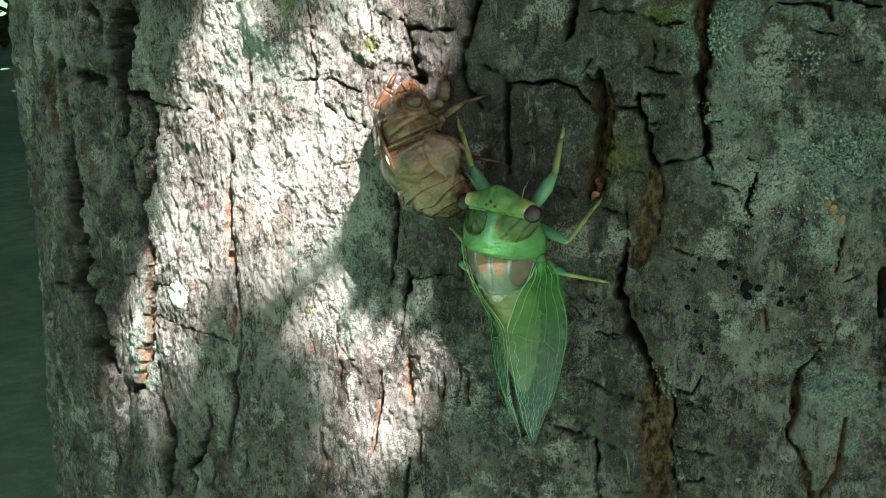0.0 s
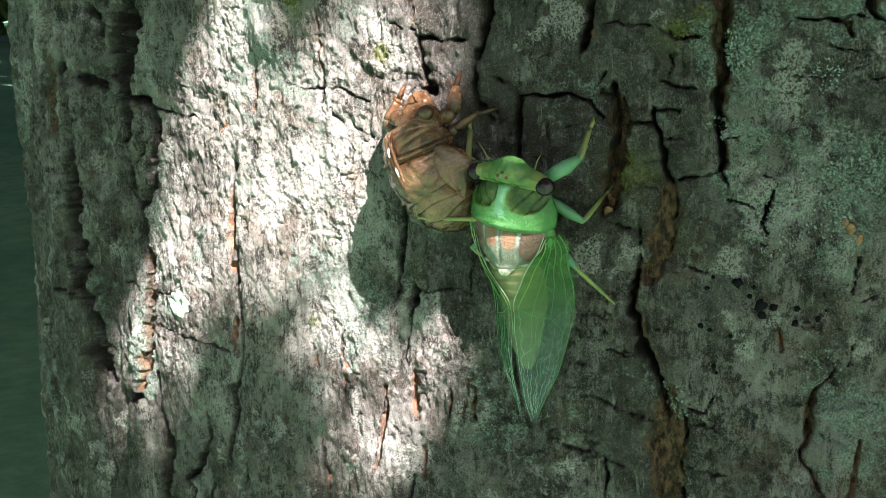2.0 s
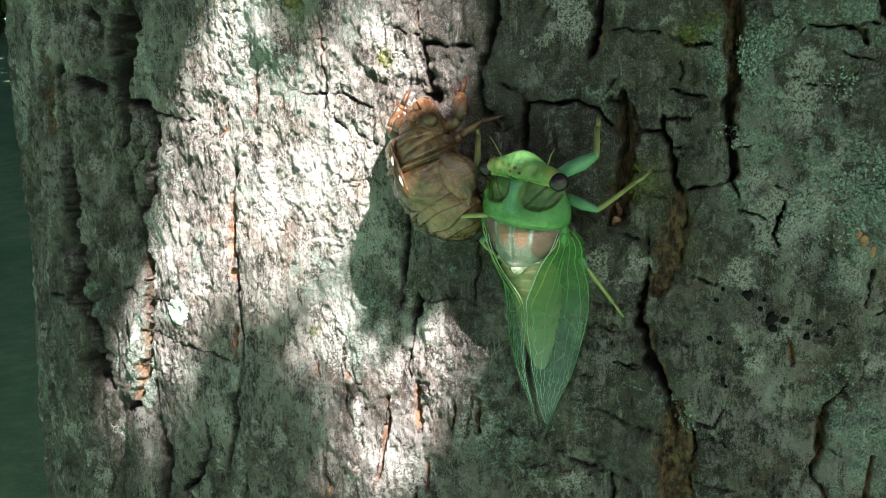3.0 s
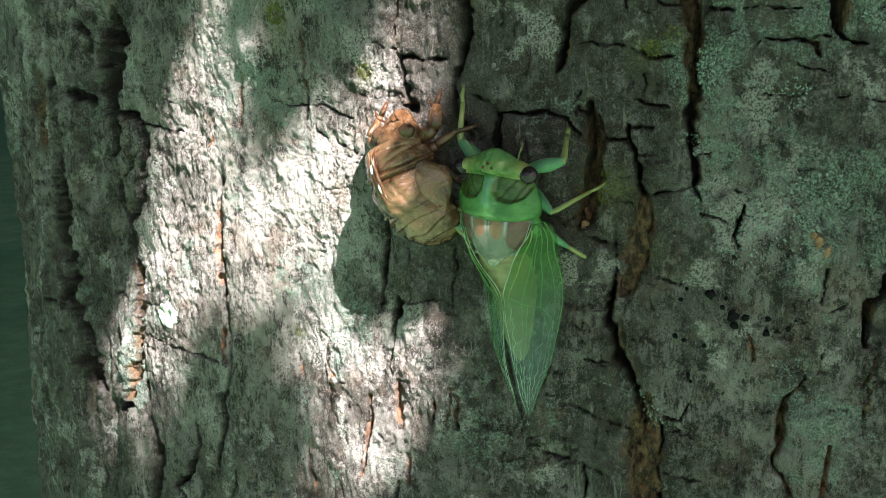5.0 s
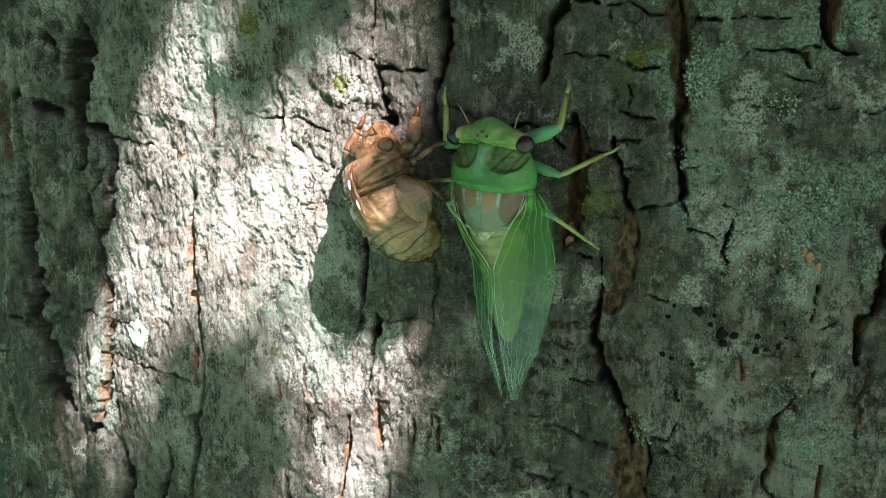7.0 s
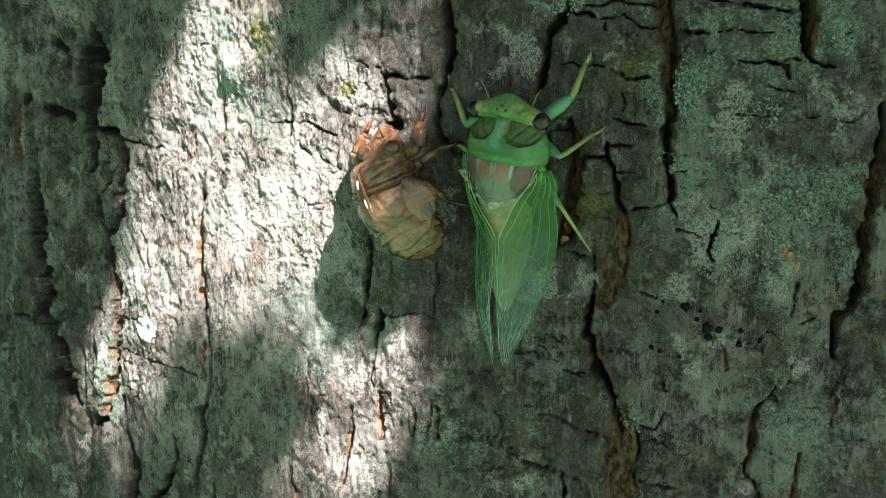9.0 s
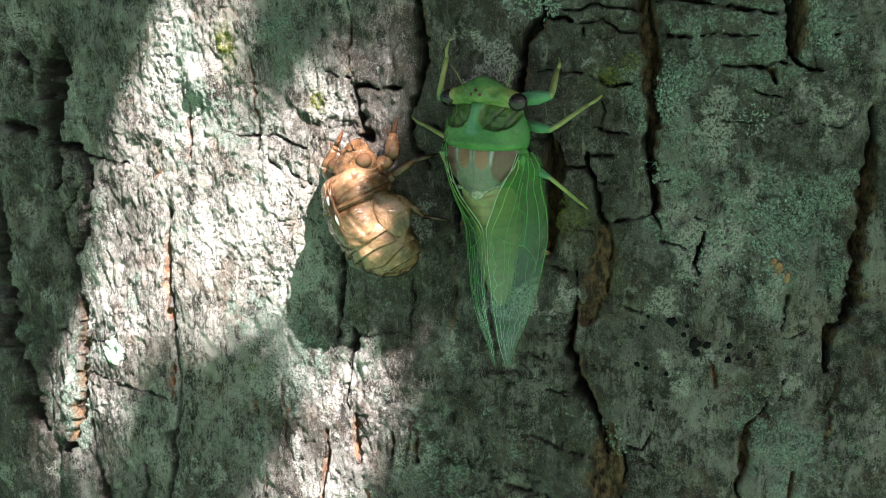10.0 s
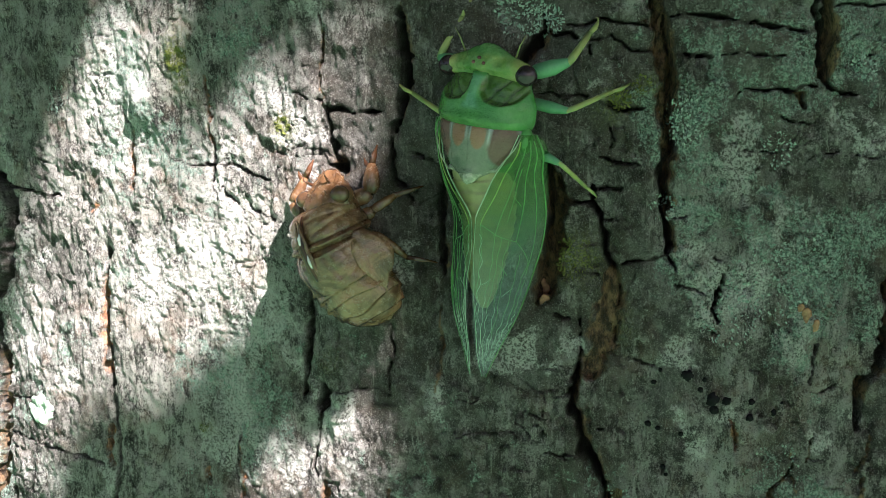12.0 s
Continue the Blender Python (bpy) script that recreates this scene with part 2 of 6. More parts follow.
OCELLUS = plain("red_ocellus", (0.08, 0.025, 0.025), (0.22, 0.09, 0.08), 500, 0.12)
LEG = plain("leg_green", (0.055, 0.215, 0.105), (0.125, 0.320, 0.175), 300, 0.4, 0, 0, 0.5, 0.2)
SHIN = plain("leg_yellow", (0.150, 0.235, 0.090), (0.330, 0.325, 0.115), 300, 0.4, 0, 0, 0.5, 0.2)
VEIN = plain("vein", (0.04, 0.175, 0.045), (0.105, 0.29, 0.08), 300, 0.3)
VEIN_YELLOW = plain("vein_yellow", (0.17, 0.29, 0.055), (0.33, 0.42, 0.11), 300, 0.35)
VEIN_PALE = plain("vein_pale", (0.22, 0.38, 0.26), (0.44, 0.56, 0.42), 300, 0.35)
WING = wing_material()
SHELL = shell_material("shell_amber", (0.064, 0.028, 0.011), (0.39, 0.222, 0.116))
SHELL_LEG = shell_material("shell_chestnut", (0.06, 0.026, 0.011), (0.26, 0.135, 0.062))
SHELL_DARK = shell_material("shell_dark", (0.03, 0.010, 0.006), (0.12, 0.045, 0.02))
SHELL_EYE = plain("shell_eye", (0.06, 0.032, 0.018), (0.17, 0.09, 0.048), 200, 0.08, 0, 0.25, 0.8)
GAP = plain("shell_hollow", (0.03, 0.012, 0.006), (0.08, 0.03, 0.012), 300, 0.4)
THREAD = plain("white_thread", (0.7, 0.7, 0.68), (0.9, 0.9, 0.88), 600, 0.6)
LEAF = plain("leaf", (0.042, 0.078, 0.026), (0.085, 0.136, 0.046), 40, 0.5, 0.0003, 0.12)
TWIG = plain("twig", (0.10, 0.08, 0.06), (0.20, 0.165, 0.13), 120, 0.85, 0.0006)
FOLIAGE = plain("far_foliage", (0.03, 0.06, 0.02), (0.08, 0.14, 0.04), 2, 0.7, 0, 0.25)


def lawn_material():
    n = Nodes("lawn", Roughness=0.9)
    p = n.coords()
    col = n.mix(n.ramp(n.noise(p, 0.9, 4), 0.35, 0.65), (0.058, 0.180, 0.092), (0.105, 0.240, 0.122))
    col = n.mix(n.ramp(n.noise(p, 9, 5, 0.7), 0.35, 0.7), n.mix(0.4, col, (0.03, 0.06, 0.03)), col)
    n.put(n.bsdf.inputs["Base Color"], col)
    n.put(n.bsdf.inputs["Normal"], n.bump(n.noise(p, 60, 4, 0.7), 0.6, 0.02))
    n.bsdf.inputs["Specular IOR Level"].default_value = 0.2
    return n.mat


LAWN = lawn_material()


# ---- mesh helpers ----
def part(name, bm, material, parent=None, label="", smooth=True):
    """Links a bmesh as one mesh object under a thing or a part."""
    me = bpy.data.meshes.new(name)
    bmesh.ops.recalc_face_normals(bm, faces=bm.faces)
    bm.to_mesh(me)
    bm.free()
    for m in material if isinstance(material, (list, tuple)) else (material,):
        me.materials.append(m)
    if smooth:
        me.polygons.foreach_set("use_smooth", [True] * len(me.polygons))
    ob = new(name, me)
    ob.parent = parent
    return tagged(ob, label)


def loft(rings, close=True, bm=None):
    """A skin over rings of equally many points."""
    bm = bm or bmesh.new()
    rows = [[bm.verts.new(p) for p in ring] for ring in rings]
    k = len(rows[0])
    for a, b in zip(rows, rows[1:]):
        for i in range(k):
            bm.faces.new((a[i], a[(i + 1) % k], b[(i + 1) % k], b[i]))
    if close:
        bm.faces.new(rows[0][::-1])
        bm.faces.new(rows[-1])
    return bm


def blend(table, x):
    """Smooth values between the rows (x, a, b, ...) of a table."""
    t = np.array(sorted(table), float)
    i = int(np.clip(np.searchsorted(t[:, 0], x) - 1, 0, len(t) - 2))
    f = np.clip((x - t[i, 0]) / (t[i + 1, 0] - t[i, 0]), 0, 1)
    m = lambda j: (t[min(j + 1, len(t) - 1)] - t[max(j - 1, 0)]) / (t[min(j + 1, len(t) - 1), 0] - t[max(j - 1, 0), 0])
    d = t[i + 1, 0] - t[i, 0]
    h = (1 + 2 * f) * (1 - f) ** 2 * t[i] + f * (1 - f) ** 2 * d * m(i) + f * f * (3 - 2 * f) * t[i + 1] + f * f * (f - 1) * d * m(i + 1)
    return h[1:]


MM = 0.001


def body(table, y0, y1, steps, sides=36, wrinkle=None):
    """A body along y from rows (y, centre z, half width, height above, depth below), in millimetres."""
    rings = []
    for i in range(steps + 1):
        y = y0 + (y1 - y0) * i / steps
        cz, rx, up, down = blend(table, y)
        ring = []
        for j in range(sides):
            a = 2 * math.pi * j / sides
            s, c = math.sin(a), math.cos(a)
            k = 1.0 + (wrinkle(y, a) if wrinkle else 0.0)
            ring.append(Vector((max(rx, 0.05) * s * k, y, cz + (max(up, 0.05) if c > 0 else max(down, 0.05)) * c * k)) * MM)
        rings.append(ring)
    return loft(rings)


def tube(points, radii, sides=8, bm=None):
    """A tapered round bar through points; both in millimetres."""
    pts = [Vector(p) * MM for p in points]
    rings = []
    for i, p in enumerate(pts):
        d = (pts[min(i + 1, len(pts) - 1)] - pts[max(i - 1, 0)]).normalized()
        x = d.orthogonal().normalized() if i == 0 else (x - d * x.dot(d)).normalized()
        y = d.cross(x)
        r = radii[i] if isinstance(radii, (list, tuple)) else radii
        rings.append([p + (x * math.cos(a) + y * math.sin(a)) * r * MM for a in (2 * math.pi * j / sides for j in range(sides))])
    return loft(rings, True, bm)


def paint(ob, name, rule):
    """A field of colour as an attribute: rule gives 0 to 1 for a point in millimetres."""
    data = ob.data.attributes.new(name, "FLOAT", "POINT").data
    for v, d in zip(ob.data.vertices, data):
        d.value = min(1.0, max(0.0, rule(*(v.co / MM))))


def ball(centre, rx, ry, rz, bm=None, seg=16):
    bm = bm or bmesh.new()
    v = bmesh.ops.create_uvsphere(bm, u_segments=seg, v_segments=seg // 2 + 2, radius=MM)["verts"]
    for q in v:
        q.co = Vector((q.co.x * rx, q.co.y * ry, q.co.z * rz)) + Vector(centre) * MM
    return bm


def on_bark(u, v, h=0.0, yaw=0.0, pitch=0.0, roll=0.0):
    """The pose of a thing on the trunk: u millimetres round it, v above 1.2 m, h off the bark. Its x points round
    the trunk, y up it and z away from it. yaw turns y to the left, pitch lifts the head, roll leans it to the right; in radians."""
    a = u * MM / R
    n, r, z = Vector((math.sin(a), -math.cos(a), 0)), Vector((math.cos(a), math.sin(a), 0)), Vector((0, 0, 1))
    x, y = r * math.cos(yaw) + z * math.sin(yaw), z * math.cos(yaw) - r * math.sin(yaw)
    y, n2 = y * math.cos(pitch) + n * math.sin(pitch), n * math.cos(pitch) - y * math.sin(pitch)
    x, n3 = x * math.cos(roll) - n2 * math.sin(roll), n2 * math.cos(roll) + x * math.sin(roll)
    o = n * (R + h * MM) + z * (1.2 + v * MM)
    return Matrix(((x.x, y.x, n3.x, o.x), (x.y, y.y, n3.y, o.y), (x.z, y.z, n3.z, o.z), (0, 0, 0, 1)))


# ---- ground and distance ----
def rise(y):
    """The lawn climbs gently away from the tree."""
    return 0.055 * max(0.0, y - 5.0)


def lawn():
    bm = bmesh.new()
    rows = [[bm.verts.new((x, y, rise(y))) for x in (-400, -40, -15, 0, 15, 40, 400)] for y in (-400, -60, -10, 0, 5, 8, 12, 20, 40, 90, 400)]
    for a, c in zip(rows, rows[1:]):
        for k in range(6):
            bm.faces.new((a[k], a[k + 1], c[k + 1], c[k]))
    tagged(part("ground", bm, LAWN, smooth=False), "mown green lawn in dappled sun and shade", "lawn", kind="structure")


lawn()


# ---- the trunk ----
def value_noise(x, y, seed):
    ix, iy = np.floor(x).astype(np.int64), np.floor(y).astype(np.int64)
    fx, fy = x - ix, y - iy
    fx, fy = fx * fx * (3 - 2 * fx), fy * fy * (3 - 2 * fy)

    def corner(a, b):
        h = (a * 374761393 + b * 668265263 + seed * 97463454) & 0xFFFFFFFF
        h = ((h ^ (h >> 13)) * 1274126177) & 0xFFFFFFFF
        return ((h ^ (h >> 16)) & 0xFFFF) / 32767.5 - 1

    a, b = corner(ix, iy), corner(ix + 1, iy)
    c, d = corner(ix, iy + 1), corner(ix + 1, iy + 1)
    return (a + (b - a) * fx) * (1 - fy) + (c + (d - c) * fx) * fy


def fbm(x, y, seed, octaves=3, gain=0.5):
    s = 0
    for k in range(octaves):
        s = s + gain**k * value_noise(x * 2**k + 17.3 * k, y * 2**k - 9.1 * k, seed + 31 * k)
    return s


def cell_edges(x, y, seed):
    """Distance to the border between scattered cells, and a random number for each cell."""
    ix, iy = np.floor(x).astype(np.int64), np.floor(y).astype(np.int64)
    f1, f2, own = np.full(x.shape, 9.0), np.full(x.shape, 9.0), np.zeros(x.shape)
    for dx in (-1, 0, 1):
        for dy in (-1, 0, 1):
            a, b = ix + dx, iy + dy
            px = a + 0.5 + 0.45 * value_noise(a + 0.001, b + 0.001, seed)
            py = b + 0.5 + 0.45 * value_noise(a + 0.001, b + 0.001, seed + 7)
            d = np.hypot(px - x, py - y)
            f2 = np.where(d < f1, f1, np.minimum(f2, d))
            own = np.where(d < f1, value_noise(a + 0.001, b + 0.001, seed + 13), own)
            f1 = np.minimum(f1, d)
    return f2 - f1, own


def step(lo, hi, x):
    t = np.clip((x - lo) / (hi - lo), 0, 1)
    return t * t * (3 - 2 * t)


FISSURES = []


def fissure(width, depth, inside, *points):
    """A split in the bark, in millimetres round the trunk and above 1.2 m."""
    FISSURES.append((width, depth, inside, points))


fissure(1.5, 4.8, 'dark', (-62.9, 110.3), (-62.3, 105.7), (-61.5, 100.6), (-61.7, 96.5), (-61.9, 92.4), (-61.3, 89.2), (-62.1, 86.6), (-62.8, 83.5), (-62.3, 79.8), (-61.7, 75.5), (-61.3, 72.8), (-61.8, 71.0))
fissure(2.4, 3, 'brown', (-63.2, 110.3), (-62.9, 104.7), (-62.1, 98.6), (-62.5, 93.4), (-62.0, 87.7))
fissure(0.6, 1.92, 'dark', (-61.6, 71.2), (-60.9, 69.6), (-60.2, 68.0))
fissure(0.7, 2.24, 'dark', (-61.6, 71.0), (-64.2, 70.4), (-66.8, 70.1), (-69.2, 69.9))
fissure(2.6, 3, 'brown', (-63.5, 113.0), (-63.5, 107.7), (-63.7, 103.6))
fissure(1.2, 3.84, 'dark', (-64.4, 112.6), (-64.1, 109.9), (-64.3, 108.2))
fissure(1, 3.2, 'dark', (-62.9, 103.7), (-62.5, 101.5), (-62.3, 99.3))
fissure(1.7, 5, 'dark', (-81.4, 110.8), (-81.7, 107.7), (-83.3, 105.7), (-84.7, 103.7), (-85.5, 100.5), (-85.8, 97.9), (-86.4, 95.8), (-87.2, 92.6))
fissure(1.1, 2.5, 'dark', (-81.7, 107.7), (-80.1, 107.5), (-76.4, 106.8))
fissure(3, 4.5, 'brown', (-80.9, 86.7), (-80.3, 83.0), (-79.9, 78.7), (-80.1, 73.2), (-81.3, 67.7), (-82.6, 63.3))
fissure(1.4, 5, 'dark', (-81.5, 86.7), (-80.9, 83.0), (-80.5, 78.7), (-81.0, 74.3), (-81.9, 69.9))
fissure(1.2, 3.84, 'dark', (-73.8, 82.8), (-74.0, 79.8), (-72.9, 77.6), (-72.2, 74.4), (-71.6, 71.2), (-70.4, 69.2))
fissure(3.9, 1.6, 'brown', (-70.8, 68.5), (-70.8, 63.6), (-71.8, 59.1), (-72.9, 55.2), (-74.5, 51.1))
fissure(0.9, 2.88, 'dark', (-70.0, 69.6), (-69.7, 65.8), (-70.0, 60.3), (-70.4, 54.2))
fissure(0.7, 2.24, 'dark', (-75.9, 63.5), (-76.2, 59.0), (-76.2, 54.6), (-76.8, 51.8))
fissure(1.5, 4.8, 'dark', (-76.4, 52.9), (-77.3, 47.8), (-77.8, 45.3), (-75.9, 43.1), (-76.2, 40.5), (-75.1, 37.7), (-73.7, 35.4), (-72.2, 32.1), (-71.8, 28.6), (-71.1, 26.4), (-70.3, 24.1))
fissure(4.6, 1.8, 'brown', (-69.9, 30.6), (-70.8, 25.5), (-71.0, 18.7), (-70.8, 11.8), (-70.2, 2.6))
fissure(0.9, 2.88, 'dark', (-67.6, 27.0), (-67.0, 21.2), (-67.8, 15.5), (-67.0, 9.8), (-66.2, 2.9))
fissure(0.6, 1.92, 'dark', (-71.6, 25.4), (-72.3, 18.6), (-71.8, 11.7), (-72.1, 3.6))
fissure(2.2, 1, 'brown', (-68.6, 25.6), (-68.4, 18.9), (-68.8, 10.8), (-68.4, 3.9))
fissure(0.5, 1.6, 'dark', (-82.0, 37.7), (-78.8, 36.6), (-76.6, 36.5))
fissure(0.5, 1.6, 'dark', (-86.0, 28.4), (-81.6, 27.0), (-79.9, 26.0), (-76.1, 24.9), (-72.7, 23.8))
fissure(0.7, 2.24, 'dark', (-90.2, 17.5), (-85.1, 16.4), (-81.7, 15.6), (-78.7, 14.5))
fissure(1, 3.2, 'dark', (-82.3, 15.5), (-81.7, 12.6), (-82.1, 9.7), (-82.3, 7.3), (-81.3, 2.7))
fissure(0.5, 1.6, 'dark', (-67.0, 26.5), (-63.4, 26.7), (-62.6, 28.1), (-61.9, 29.9))
fissure(0.4, 1.28, 'dark', (-66.5, 23.8), (-63.4, 23.7), (-61.3, 22.9))
fissure(0.4, 1.28, 'dark', (-66.5, 15.0), (-63.8, 14.9), (-61.2, 14.4), (-58.9, 14.2))
fissure(0.7, 2.24, 'dark', (-62.6, 36.9), (-62.1, 34.1))
fissure(0.35, 1.12, 'dark', (-65.9, 8.7), (-62.2, 9.0), (-59.9, 9.6))
fissure(1.5, 2.4, 'brown', (-43.7, 32.3), (-44.4, 30.4), (-45.0, 27.7), (-45.3, 24.9), (-45.4, 21.6), (-46.5, 19.7))
fissure(1.1, 3.52, 'dark', (-44.2, 31.5), (-45.0, 28.8), (-45.5, 25.5), (-45.3, 22.0), (-46.4, 20.2), (-46.5, 18.6), (-45.8, 17.7))
fissure(0.8, 2, 'brown', (-46.0, 18.0), (-44.7, 16.1), (-43.6, 13.4), (-42.6, 10.6), (-41.7, 5.6))
fissure(0.7, 2, 'brown', (-40.9, 38.3), (-40.9, 35.3), (-41.6, 33.6), (-43.7, 32.3))
fissure(0.5, 1.5, 'brown', (-37.6, 40.5), (-38.2, 38.6), (-38.7, 36.2))
fissure(0.4, 1.2, 'brown', (-40.6, 33.6), (-40.3, 30.8))
fissure(1.1, 1.8, 'orange', (-36.1, 22.4), (-36.7, 19.1), (-37.1, 15.8), (-37.5, 12.4), (-39.0, 10.2), (-40.6, 7.2))
fissure(0.5, 1.5, 'brown', (-36.1, 23.0), (-36.7, 19.1), (-37.8, 15.8))
fissure(0.7, 1, 'orange', (-51.3, 42.4), (-50.4, 39.5))
fissure(0.6, 0.9, 'orange', (-51.5, 44.1), (-50.7, 41.3), (-50.6, 38.3))
fissure(1.9, 5, 'dark', (-23.2, 89.7), (-23.3, 83.5), (-23.9, 77.8), (-24.4, 71.0), (-25.4, 65.8), (-25.1, 60.4), (-26.2, 58.1), (-25.6, 55.9), (-26.5, 53.8), (-27.7, 50.7), (-29.5, 49.4), (-30.1, 47.3), (-30.3, 44.0), (-29.9, 41.8))
fissure(2.6, 2.6, 'brown', (-23.1, 82.5), (-24.2, 74.2), (-25.1, 65.8), (-25.4, 59.4))
fissure(0.6, 1, 'brown', (-28.6, 40.3), (-29.0, 37.5), (-30.2, 34.5))
fissure(0.6, 1, 'brown', (-28.9, 33.6), (-29.8, 30.3), (-31.0, 27.9))
fissure(2.4, 4, 'dark', (-37.4, 112.3), (-37.0, 108.0), (-37.1, 103.6), (-37.4, 99.9))
fissure(1.2, 3.84, 'dark', (-38.8, 111.9), (-38.3, 106.3), (-38.3, 101.7), (-37.4, 99.2), (-36.0, 98.1))
fissure(0.9, 2.88, 'dark', (-36.5, 98.1), (-34.7, 97.0), (-32.2, 96.5))
fissure(0.8, 2.56, 'dark', (-61.3, 109.9), (-58.7, 110.0), (-55.2, 109.7), (-51.7, 108.9), (-49.1, 108.5), (-46.0, 107.6), (-42.9, 107.2), (-40.4, 107.0))
fissure(0.9, 2.88, 'dark', (-63.7, 103.1), (-61.1, 103.4), (-60.4, 104.0), (-57.8, 103.6), (-54.9, 103.1))
fissure(0.4, 1.28, 'dark', (-53.8, 103.3), (-50.7, 103.7), (-47.2, 103.4), (-42.6, 103.0))
fissure(0.4, 1.28, 'dark', (-50.7, 99.5), (-50.4, 97.7), (-51.5, 96.4), (-52.4, 96.0))
fissure(0.6, 1.92, 'dark', (-49.7, 98.2), (-45.3, 97.9), (-42.7, 97.6), (-39.1, 98.1), (-36.3, 98.0))
fissure(0.9, 2.2, 'brown', (-41.6, 97.5), (-40.4, 96.5), (-40.0, 94.7))
fissure(0.45, 1.44, 'dark', (-43.9, 93.3), (-43.0, 92.7), (-39.9, 92.0), (-37.0, 91.3))
fissure(0.35, 1.12, 'dark', (-50.9, 88.3), (-47.8, 88.0), (-44.9, 87.7))
fissure(0.35, 1.12, 'dark', (-37.1, 87.6), (-34.6, 87.6))
fissure(0.35, 1.12, 'dark', (-32.7, 87.1), (-28.7, 86.5))
fissure(0.35, 1.12, 'dark', (-53.6, 89.5), (-51.4, 89.2))
fissure(0.4, 1.28, 'dark', (-32.2, 103.1), (-27.9, 102.9))
fissure(0.5, 1.6, 'dark', (-36.0, 110.7), (-31.5, 110.7), (-28.0, 110.2))
fissure(0.5, 1.6, 'dark', (-78.2, 108.5), (-75.5, 108.7), (-72.8, 109.5), (-70.1, 109.0), (-67.5, 108.5), (-64.7, 107.8))
fissure(0.5, 1.6, 'dark', (-76.4, 106.3), (-74.6, 106.4), (-71.9, 106.2), (-70.6, 106.6), (-69.3, 105.7), (-66.6, 104.4), (-65.1, 104.2))
fissure(0.45, 1.44, 'dark', (-74.6, 105.8), (-73.9, 103.9))
fissure(0.6, 1.92, 'dark', (-73.3, 96.5), (-71.0, 95.7), (-68.3, 95.1), (-64.6, 94.6))
fissure(0.5, 1.6, 'dark', (-73.3, 87.3), (-70.1, 86.8), (-67.7, 86.0))
fissure(0.5, 1.6, 'dark', (-73.8, 82.2), (-69.0, 82.2))
fissure(0.5, 1.6, 'dark', (-73.2, 82.1), (-71.1, 82.3), (-69.3, 82.2))
fissure(0.8, 2.56, 'dark', (-78.6, 80.3), (-75.9, 80.0), (-74.1, 79.8))
fissure(0.55, 1.76, 'dark', (-72.7, 77.3), (-70.1, 77.1), (-68.3, 77.4))
fissure(0.45, 1.44, 'dark', (-71.2, 86.9), (-68.0, 86.3), (-66.8, 85.8))
fissure(0.3, 1, 'dark', (-60.7, 77.6), (-58.1, 77.4), (-55.3, 77.1))
fissure(0.45, 1.44, 'dark', (-77.0, 69.5), (-74.8, 68.4), (-73.0, 67.9))
fissure(0.55, 1.76, 'dark', (-81.9, 61.7), (-79.2, 60.6), (-76.8, 60.0))
fissure(0.9, 2.88, 'dark', (-52.2, 68.3), (-52.7, 65.9), (-53.7, 64.3), (-54.0, 62.1), (-53.3, 59.7))
fissure(0.45, 1.44, 'dark', (-54.1, 70.7), (-51.2, 69.9))
fissure(0.35, 1.12, 'dark', (-53.2, 65.9), (-48.9, 65.6))
fissure(0.4, 1.28, 'dark', (-69.4, 54.2), (-66.7, 53.5), (-63.3, 52.9))
fissure(0.45, 1.44, 'dark', (-60.2, 66.4), (-55.6, 64.7))
fissure(0.5, 1.6, 'dark', (-37.4, 56.4), (-37.9, 53.0), (-38.5, 50.0))
fissure(0.35, 1.12, 'dark', (-54.7, 58.3), (-50.8, 57.3))
fissure(0.35, 1.12, 'dark', (-75.3, 42.8), (-72.1, 41.6), (-69.7, 41.7))
fissure(0.35, 1.12, 'dark', (-82.0, 37.5), (-77.5, 37.0), (-75.7, 37.1))
fissure(0.5, 1.6, 'dark', (-81.6, 89.4), (-83.4, 87.8), (-84.5, 85.6))
fissure(0.5, 1.6, 'dark', (-71.2, 92.5), (-70.6, 89.8), (-71.2, 87.7))
fissure(0.4, 1.28, 'dark', (-43.6, 93.3), (-42.6, 92.6), (-38.6, 91.8))
fissure(1.6, 5, 'dark', (-105.6, 112.1), (-105.3, 107.8), (-104.8, 104.6), (-104.5, 100.3), (-105.2, 97.1), (-105.8, 94.9))
fissure(1.1, 3.52, 'dark', (-105.8, 94.9), (-106.4, 93.3), (-107.3, 90.5), (-107.4, 87.8), (-107.2, 84.5), (-105.5, 82.0), (-104.4, 80.0))
fissure(1.2, 3.84, 'dark', (-107.2, 87.4), (-107.1, 84.6), (-106.4, 82.7))
fissure(1.4, 4.48, 'dark', (-105.1, 107.9), (-104.8, 104.7), (-104.7, 101.9), (-105.4, 100.4))
fissure(0.5, 1.4, 'brown', (-119.9, 112.0), (-118.9, 108.2), (-119.6, 104.9), (-120.1, 102.8), (-119.8, 99.4), (-119.5, 95.9))
fissure(0.5, 1.4, 'dark', (-119.9, 112.0), (-118.9, 108.2), (-119.6, 104.9))
fissure(1.2, 3.84, 'dark', (-119.0, 95.8), (-118.5, 93.3), (-118.6, 91.1), (-117.5, 88.8), (-116.7, 86.6), (-116.1, 84.6))
fissure(0.95, 3.04, 'dark', (-119.0, 95.5), (-116.0, 95.4), (-112.3, 95.4), (-108.5, 95.1))
fissure(1.6, 3, 'dark', (-118.0, 86.4), (-116.4, 85.9), (-115.3, 85.3))
fissure(0.4, 1.28, 'dark', (-125.3, 98.4), (-122.2, 97.5), (-119.4, 97.2))
